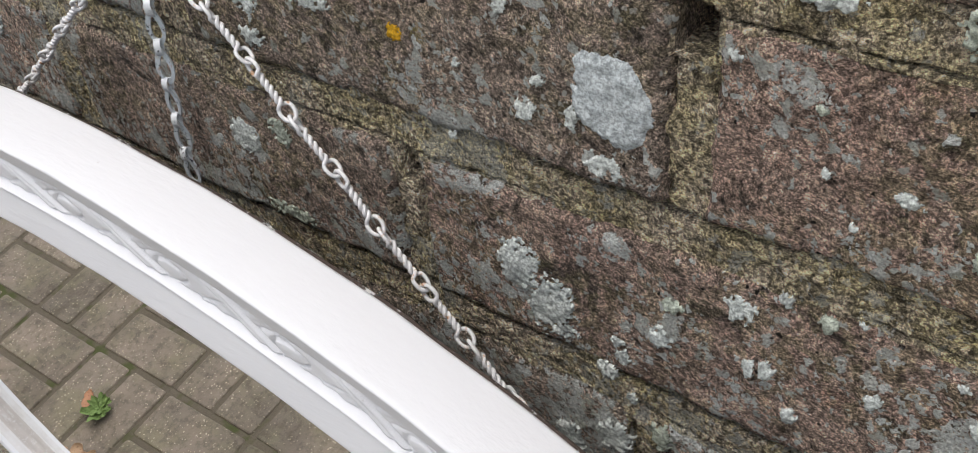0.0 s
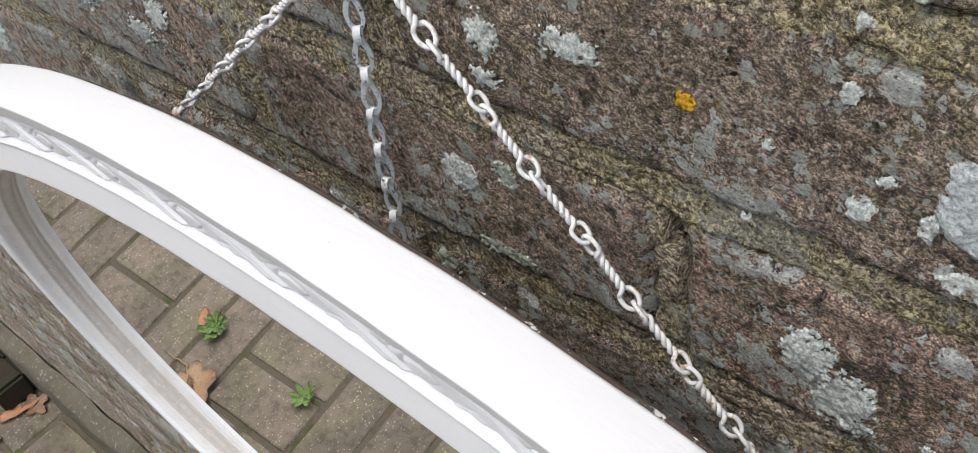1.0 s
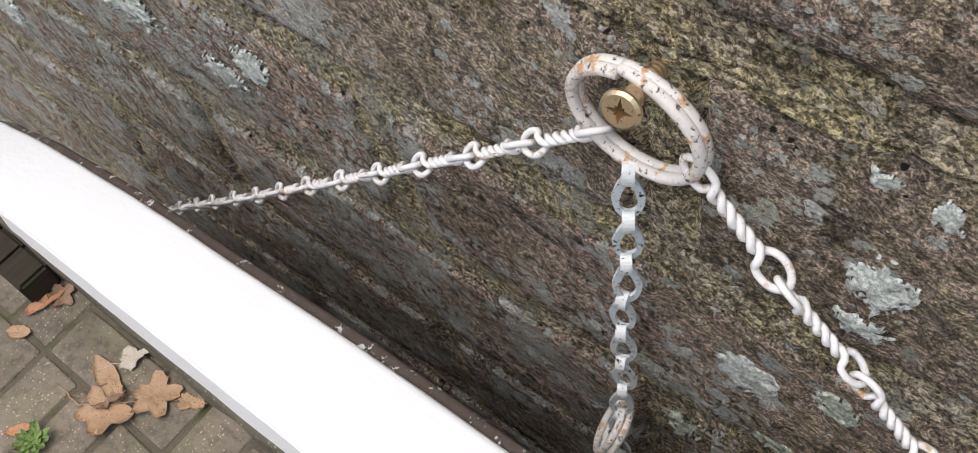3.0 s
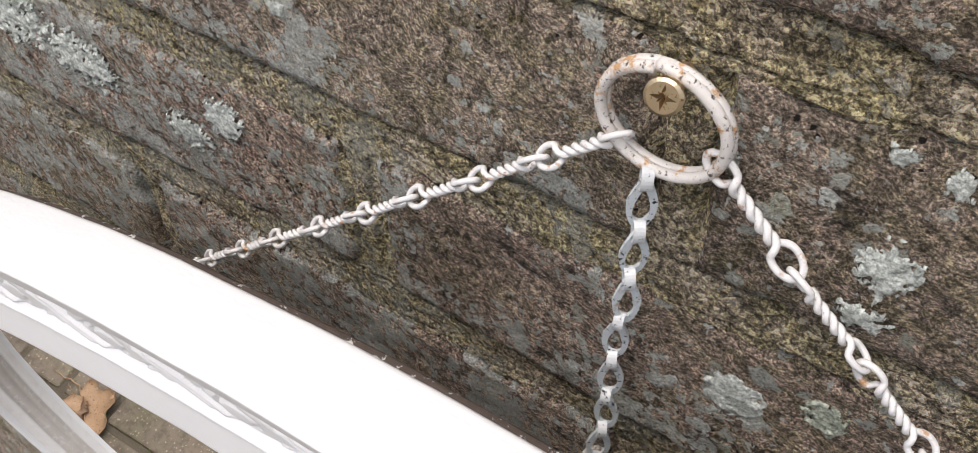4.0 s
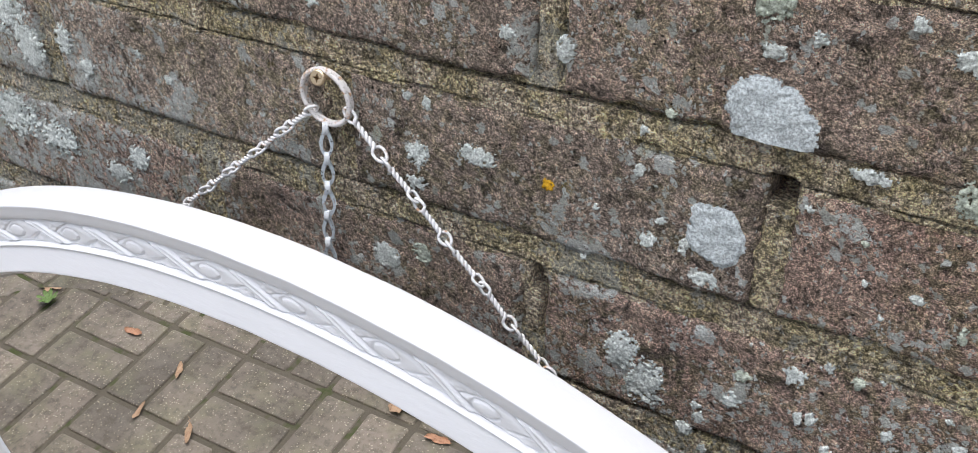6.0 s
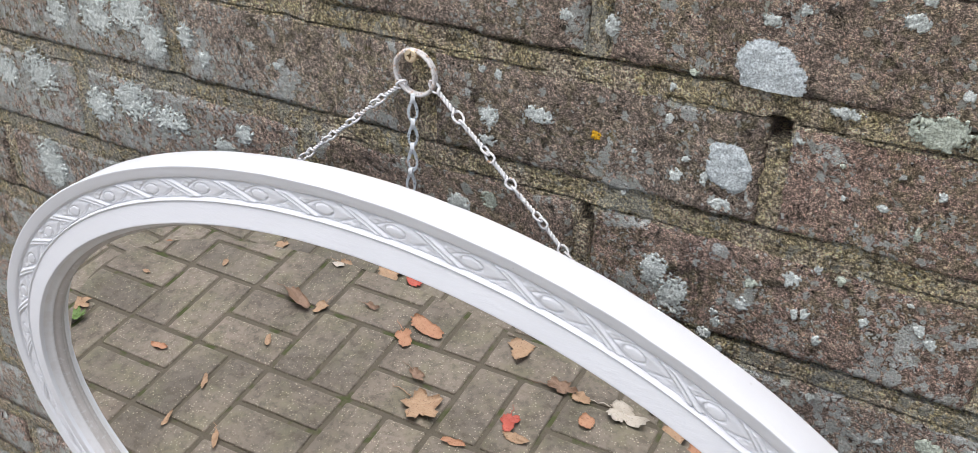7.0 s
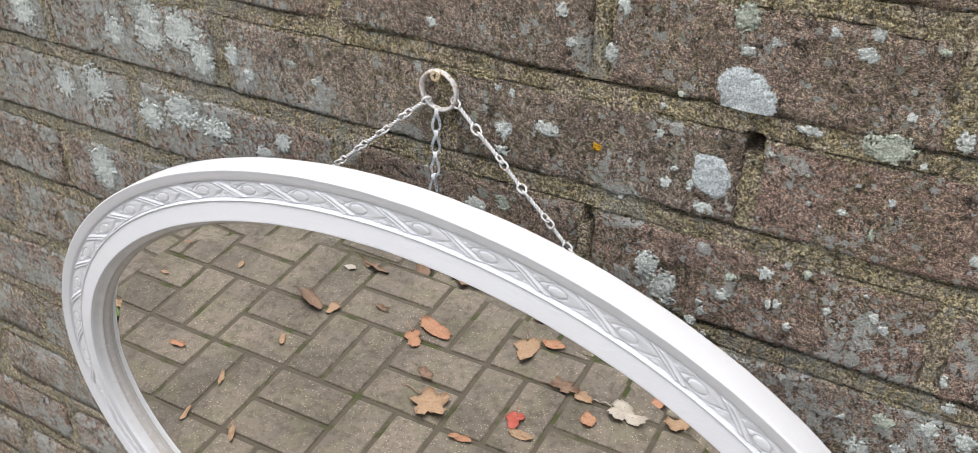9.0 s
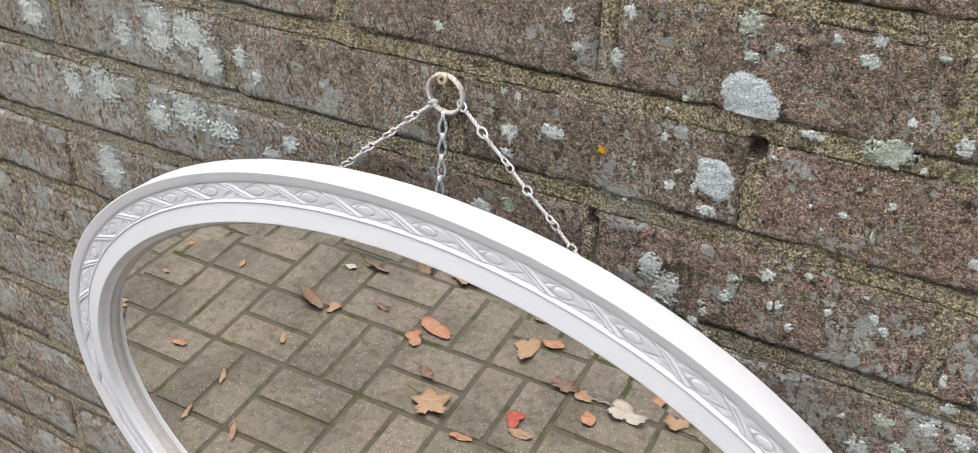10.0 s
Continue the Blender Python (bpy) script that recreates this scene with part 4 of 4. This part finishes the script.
def sheet(x0, x1, z0, z1, step_x, step_z, fine=0.0):
    """A sheet of mortar; with fine, its rows lie close together along the bed joints."""
    nx = int((x1 - x0) / step_x)
    levels = [z0 + (z1 - z0) * k / max(1, int((z1 - z0) / step_z)) for k in range(max(1, int((z1 - z0) / step_z)) + 1)]
    if fine:
        levels = [z for z in levels if 0.005 < (z - DATUM) % COURSE < BRICK_HIGH - 0.003]
        first, last = math.ceil((z0 - DATUM) / COURSE), math.floor((z1 - DATUM) / COURSE)
        span = COURSE - BRICK_HIGH + 0.007
        rows = int(span / fine)
        levels += [DATUM + COURSE * c - (COURSE - BRICK_HIGH) - 0.003 + span * k / rows for c in range(first, last + 1) for k in range(rows + 1)]
        levels = [z0] + sorted(z for z in levels if z0 < z < z1) + [z1]
    verts = []
    for z in levels:
        for i in range(nx + 1):
            x = x0 + (x1 - x0) * i / nx
            verts.append((x, mortar_face(x, z), z))
    faces = []
    for k in range(len(levels) - 1):
        for i in range(nx):
            a = k * (nx + 1) + i
            faces.append((a, a + 1, a + nx + 2, a + nx + 1))
    return verts, faces


near_joint = sheet(-0.55, 0.55, DATUM - 0.30, DATUM + 0.25, 0.0018, 0.0034, 0.00055)
part("mortar", mesh_from("mortar", *near_joint, MORTAR), wall, "mossy olive mortar, worn back in places")
for x0, x1, z0, z1 in ((-1.7, -0.55, 0.0, 2.1), (-0.55, 0.55, 0.0, DATUM - 0.30), (-0.55, 0.55, DATUM + 0.25, 2.1), (0.55, 3.0, 0.0, 2.1)):
    part("mortar", mesh_from("mortar", *sheet(x0, x1, z0, z1, 0.014, 0.007), MORTAR), wall)


def brick_mesh(name, long, high, seed, step, at_x=0.0, at_z=0.0):
    """A worn brick: its face pitted and bowed, its arrises wandering and rounded."""
    nx, nz = max(6, int(long / step)), max(4, int(high / step))
    verts = []
    for k in range(nz + 1):
        for i in range(nx + 1):
            u, w = i / nx * 2 - 1, k / nz * 2 - 1
            x, z = u * long / 2, w * high / 2
            edge_x, edge_z = (1 - abs(u)) * long / 2, (1 - abs(w)) * high / 2
            wander = 0.0028 * noise.fractal((x * 45 + seed * 7.3, z * 45, seed), 1.0, 2.0, 3) + 0.0022 * max(0.0, noise.noise((x * 26 + seed * 3.3, w, seed + 4)) - 0.15)
            wander_x = 0.003 * noise.fractal((seed * 3.1, z * 60, x * 30), 1.0, 2.0, 3)
            z += math.copysign(abs(wander), -w) * (abs(w) ** 6) * 1.5
            x += math.copysign(abs(wander_x), -u) * (abs(u) ** 10)
            round_off = 0.0
            for edge, r in ((edge_x, 0.0035), (edge_z, 0.0035 if w > 0 else 0.0012)):
                if edge < r:
                    round_off = max(round_off, (1 - edge / r) ** 2 * (0.0032 if r > 0.002 else 0.001))
            bow = -face_relief(x + at_x, z + at_z)
            verts.append((x, round_off + bow, z))
    faces = []
    for k in range(nz):
        for i in range(nx):
            a = k * (nx + 1) + i
            faces.append((a, a + 1, a + nx + 2, a + nx + 1))
    rim = [i for i in range(nx + 1)] + [k * (nx + 1) + nx for k in range(1, nz + 1)] + [nz * (nx + 1) + i for i in range(nx - 1, -1, -1)] + [k * (nx + 1) for k in range(nz - 1, 0, -1)]
    back = len(verts)
    verts += [(verts[i][0], 0.07, verts[i][2]) for i in rim]
    for a in range(len(rim)):
        b = (a + 1) % len(rim)
        faces.append((rim[b], rim[a], back + a, back + b))
    return mesh_from(name, verts, faces, BRICK)


BRICK_LONG = BRICK_PITCH - UPRIGHT_WIDE
SHARED = [brick_mesh("brick", BRICK_LONG, BRICK_HIGH, 50 + s, 0.011) for s in range(8)]
# how much single bricks by the hook are darkened
DARKER_BRICKS = {(0, 0.11575): 0.45, (1, 0.2295): 0.3, (1, 0.012): 0.4, (-1, 0.009): 0.35, (-1, 0.238): 0.38, (0, 0.34175): 0.3, (0, -0.1085): 0.15}
REDDER = {(0, 0.34175): 0.8, (-1, 0.238): 0.75, (0, 0.11575): 0.22, (1, 0.2295): 0.4, (1, 0.012): 0.2, (-1, 0.009): 0.35, (0, -0.1085): 0.1}  # burnt redder or greyer than the rest
rng = random.Random(21)
far = []
for course in range(-15, 12):
    z = DATUM + COURSE * course + BRICK_HIGH / 2
    joints = uprights(course)
    for left, right in zip(joints, joints[1:]):
        x, long = (left + right) / 2, right - left - UPRIGHT_WIDE
        if x < -1.6:
            continue
        m = pose(x + rng.uniform(-0.001, 0.001), rng.uniform(-0.0003, 0.0004), z, rng.uniform(-0.2, 0.2), rng.uniform(-0.2, 0.2), rng.uniform(-0.1, 0.1))
        close = -0.62 < x < 0.62 and -5 <= course <= 3
        if close:
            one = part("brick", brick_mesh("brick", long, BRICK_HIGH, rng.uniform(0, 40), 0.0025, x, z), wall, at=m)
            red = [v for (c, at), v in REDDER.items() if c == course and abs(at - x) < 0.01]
            darker_by = [v for (c, at), v in DARKER_BRICKS.items() if c == course and abs(at - x) < 0.01]
            # bricks two or more courses below the hook, right of x = -0.1, are darker
            one.color = (red[0] if red else rng.uniform(0.1, 0.6), darker_by[0] if darker_by else rng.uniform(0.0, 0.2) + (0.35 if course <= -2 and x > -0.1 else 0.0), 0, 1)
        elif -1.45 < x < 0.7 and course <= 4:
            one = part("brick", SHARED[rng.randrange(8)], wall, at=m)
            one.color = (rng.uniform(0.1, 0.6), 0, 0, 1)
        else:
            me = SHARED[rng.randrange(8)]
            far.append(([m @ v.co for v in me.vertices], [tuple(p.vertices) for p in me.polygons]))
    if course in UPRIGHTS:
        for x in [joints[0] - BRICK_PITCH * (k + 0.5) for k in range(5)] + [joints[-1] + BRICK_PITCH * (k + 0.5) for k in range(10)]:
            if x > -1.6:
                m = pose(x, 0.0, z)
                me = SHARED[rng.randrange(8)]
                far.append(([m @ v.co for v in me.vertices], [tuple(p.vertices) for p in me.polygons]))
rest = part("outer_bricks", mesh_from("outer_bricks", *joined(*far), BRICK), wall)
tagged(rest, kind="stuff")

# ---------------------------------------------------------------- lichen on the wall


def crust(x, h, wide, high, frayed=0.9, material=LICHEN, floor=-1.0, slant=0.0):
    """A low ragged crust, wide x high millimetres, that follows the wall's relief. It ends at the height floor, where a brick ends; slant moves its top sideways."""
    seed = x * 91 + h * 57
    thick = 0.0022 if frayed < 0.3 else 0.0013
    half_w, half_h = 0.86 * wide / 2000, 0.86 * high / 2000
    step = max(0.0004, min(0.0007, min(half_w, half_h) / 6))
    reach = 1.25 if frayed < 0.5 else 1.5
    nx, nz = int(2 * reach * half_w / step), int(2 * reach * half_h / step)

    def body(u, w):
        if h + w < floor + 0.001 * noise.noise((u * 140 + seed, 0.5, 3.3)):
            return -1.0
        r = math.hypot((u - slant * w) / half_w, w / half_h)
        ragged = noise.fractal((u * 330 + seed, w * 330, 1.1), 0.7, 2.0, 5)
        lobes = noise.noise((u * 75 + seed, w * 75, 7.7))
        pores = noise.noise((u * 760 + seed, w * 760, 4.1)) if frayed > 0.5 else 0.35 * noise.noise((u * 110 + seed, w * 110, 4.1))
        return 1 - r * r + frayed * ragged + 0.45 * min(1.0, frayed * 2) * lobes + 0.75 * pores * min(1.0, 0.4 + r)

    index, verts, faces = {}, [], []
    grid = [[body(-reach * half_w + i * step, -reach * half_h + k * step) for i in range(nx + 1)] for k in range(nz + 1)]

    def corner(i, k):
        if (i, k) not in index:
            u, w = -reach * half_w + i * step, -reach * half_h + k * step
            f = max(0.0, min(1.0, grid[k][i] * 2.5))
            bump = 0.00015 * noise.noise((u * 500 + seed, w * 500, 2.0))
            index[i, k] = len(verts)
            verts.append((u, -face_relief(x + u, DATUM + h + w) + 0.0002 - (thick + bump) * f, w))
        return index[i, k]

    for k in range(nz):
        for i in range(nx):
            if max(grid[k][i], grid[k][i + 1], grid[k + 1][i], grid[k + 1][i + 1]) > 0 and min(grid[k][i], grid[k + 1][i + 1]) > -0.25:
                faces.append((corner(i, k), corner(i + 1, k), corner(i + 1, k + 1), corner(i, k + 1)))
    if not faces:
        return
    label = {"smooth_blue_grey_lichen": "broad blue grey lichen crust on the brick wall", "grey_crust_lichen": "pale grey crusty lichen patch on the brick wall", "pale_green_lichen": "pale green leafy lichen patch on the brick wall", "orange_gold_lichen": "tiny orange gold lichen spot on the brick"}[material.name]
    ob = part("lichen_patch", mesh_from("lichen_patch", verts, faces, material), at=Matrix.Translation((x, 0.0, DATUM + h)))
    tagged(ob, label, "lichen", "lichen patches on the wall")


crust(0.2195, 0.0890, 41, 40, 0.2, LICHEN_BLUE, 0.0805, -0.3)
crust(0.2045, 0.0322, 32, 36, 0.16, LICHEN_BLUE, -1.0, -0.15)
crust(0.305, 0.076, 34, 21, 0.6, LICHEN_GREEN)
crust(0.029, -0.040, 20, 22, 0.4)
crust(0.086, 0.037, 26, 12, 1.0)
crust(0.125, 0.0325, 8, 6, 1.3, LICHEN_GOLD)
crust(0.136, 0.131, 10, 12)
crust(0.093, 0.121, 10, 11)
crust(0.101, 0.101, 11, 8)
crust(0.13, 0.1, 10, 13)
crust(0.213, 0.137, 17, 19, 0.9, LICHEN_GREEN)
crust(0.216, 0.117, 11, 8)
crust(0.232, 0.125, 7, 7)
crust(0.264, 0.137, 7, 7)
crust(0.287, 0.14, 8, 10)
crust(0.284, 0.127, 15, 10)
crust(0.322, 0.136, 9, 5, 0.9, LICHEN_GREEN)
crust(0.313, 0.097, 7, 6)
crust(0.343, 0.089, 11, 13)
crust(0.261, 0.076, 19, 7)
crust(0.168, 0.053, 6, 8)
crust(0.168, 0.071, 5, 7)
crust(0.179, 0.082, 6, 4, 0.9, LICHEN_GREEN)
crust(0.046, 0.058, 7, 6)
crust(0.058, 0.056, 7, 10)
crust(0.052, 0.028, 16, 20)
crust(0.051, 0.012, 14, 11)
crust(0.182, -0.061, 23, 32)
crust(0.227, -0.037, 10, 7, 0.9, LICHEN_GREEN)
crust(0.224, -0.052, 10, 10)
crust(0.21, -0.07, 8, 9)
crust(0.249, -0.027, 11, 11)
crust(0.26, -0.046, 6, 8)
crust(0.269, -0.061, 6, 9)
crust(0.275, -0.02, 6, 8, 0.9, LICHEN_GREEN)
crust(0.291, -0.041, 6, 9)
crust(0.326, -0.043, 9, 8)
crust(0.367, -0.066, 8, 10)
crust(0.374, -0.084, 11, 9)
crust(0.314, -0.117, 7, 7)
crust(0.34, -0.11, 17, 13, 0.9, LICHEN_GREEN)
crust(0.329, -0.138, 19, 23)
crust(0.366, -0.105, 14, 15)
crust(0.353, -0.128, 11, 13)
crust(0.388, -0.105, 14, 17)
crust(0.272, -0.102, 6, 7)
crust(0.306, 0.019, 5, 9, 0.9, LICHEN_GREEN)
crust(0.365, 0.02, 10, 10)
crust(0.203, 0.009, 14, 11)
crust(0.175, 0.02, 10, 9)
crust(0.192, 0.022, 6, 13)
crust(-0.008, 0.096, 12, 10)
crust(0.053, -0.031, 14, 14, 0.9, LICHEN_GREEN)
for x, h, wide, high in ((-0.262, 0.042, 54, 40), (-0.300, 0.050, 40, 26), (-0.345, 0.030, 30, 34), (-0.240, 0.016, 26, 20), (-0.275, -0.032, 46, 34), (-0.315, -0.044, 34, 36), (-0.232, -0.040, 40, 26),
                         (-0.385, -0.030, 44, 40), (-0.430, -0.036, 36, 34), (-0.470, 0.026, 40, 34), (-0.180, -0.050, 24, 16), (-0.158, -0.034, 20, 18), (-0.205, 0.034, 16, 20), (-0.188, 0.020, 14, 14)):
    crust(x, h, wide, high, 1.15)
crust(-0.398, -0.119, 40, 52)
crust(-0.241, 0.024, 28, 36)
crust(-0.302, 0.032, 40, 36)
crust(-0.141, 0.038, 9, 7)
crust(-0.12, 0.027, 6, 7)
crust(0.288, 0.029, 8, 5)
crust(0.313, 0.043, 6, 6)
crust(0.325, 0.07, 5, 5)
crust(0.24, 0.056, 5, 4)
crust(0.18, 0.031, 6, 5)
crust(0.264, 0.048, 4, 3, 0.9, LICHEN_GREEN)
crust(0.168, -0.046, 20, 26)
crust(0.254, -0.048, 5, 7)
crust(0.204, -0.08, 10, 8)
crust(0.262, -0.017, 5, 7)
crust(0.214, -0.088, 6, 6)
crust(0.226, -0.102, 10, 14, 0.9, LICHEN_GREEN)
crust(0.207, -0.113, 17, 18)
crust(0.187, -0.127, 15, 20)
crust(0.319, -0.036, 7, 9)
crust(0.312, -0.022, 4, 3)
crust(0.276, 0.016, 3, 3)
crust(0.049, -0.072, 34, 10, 0.9, LICHEN_GREEN)
crust(0.149, 0.028, 5, 4)
crust(0.208, -0.063, 7, 6)
crust(0.284, -0.015, 4, 3)
crust(0.267, 0.03, 3, 4)
crust(0.145, 0.0, 4, 4)
crust(0.012, -0.1, 14, 20, 0.9, LICHEN_GREEN)
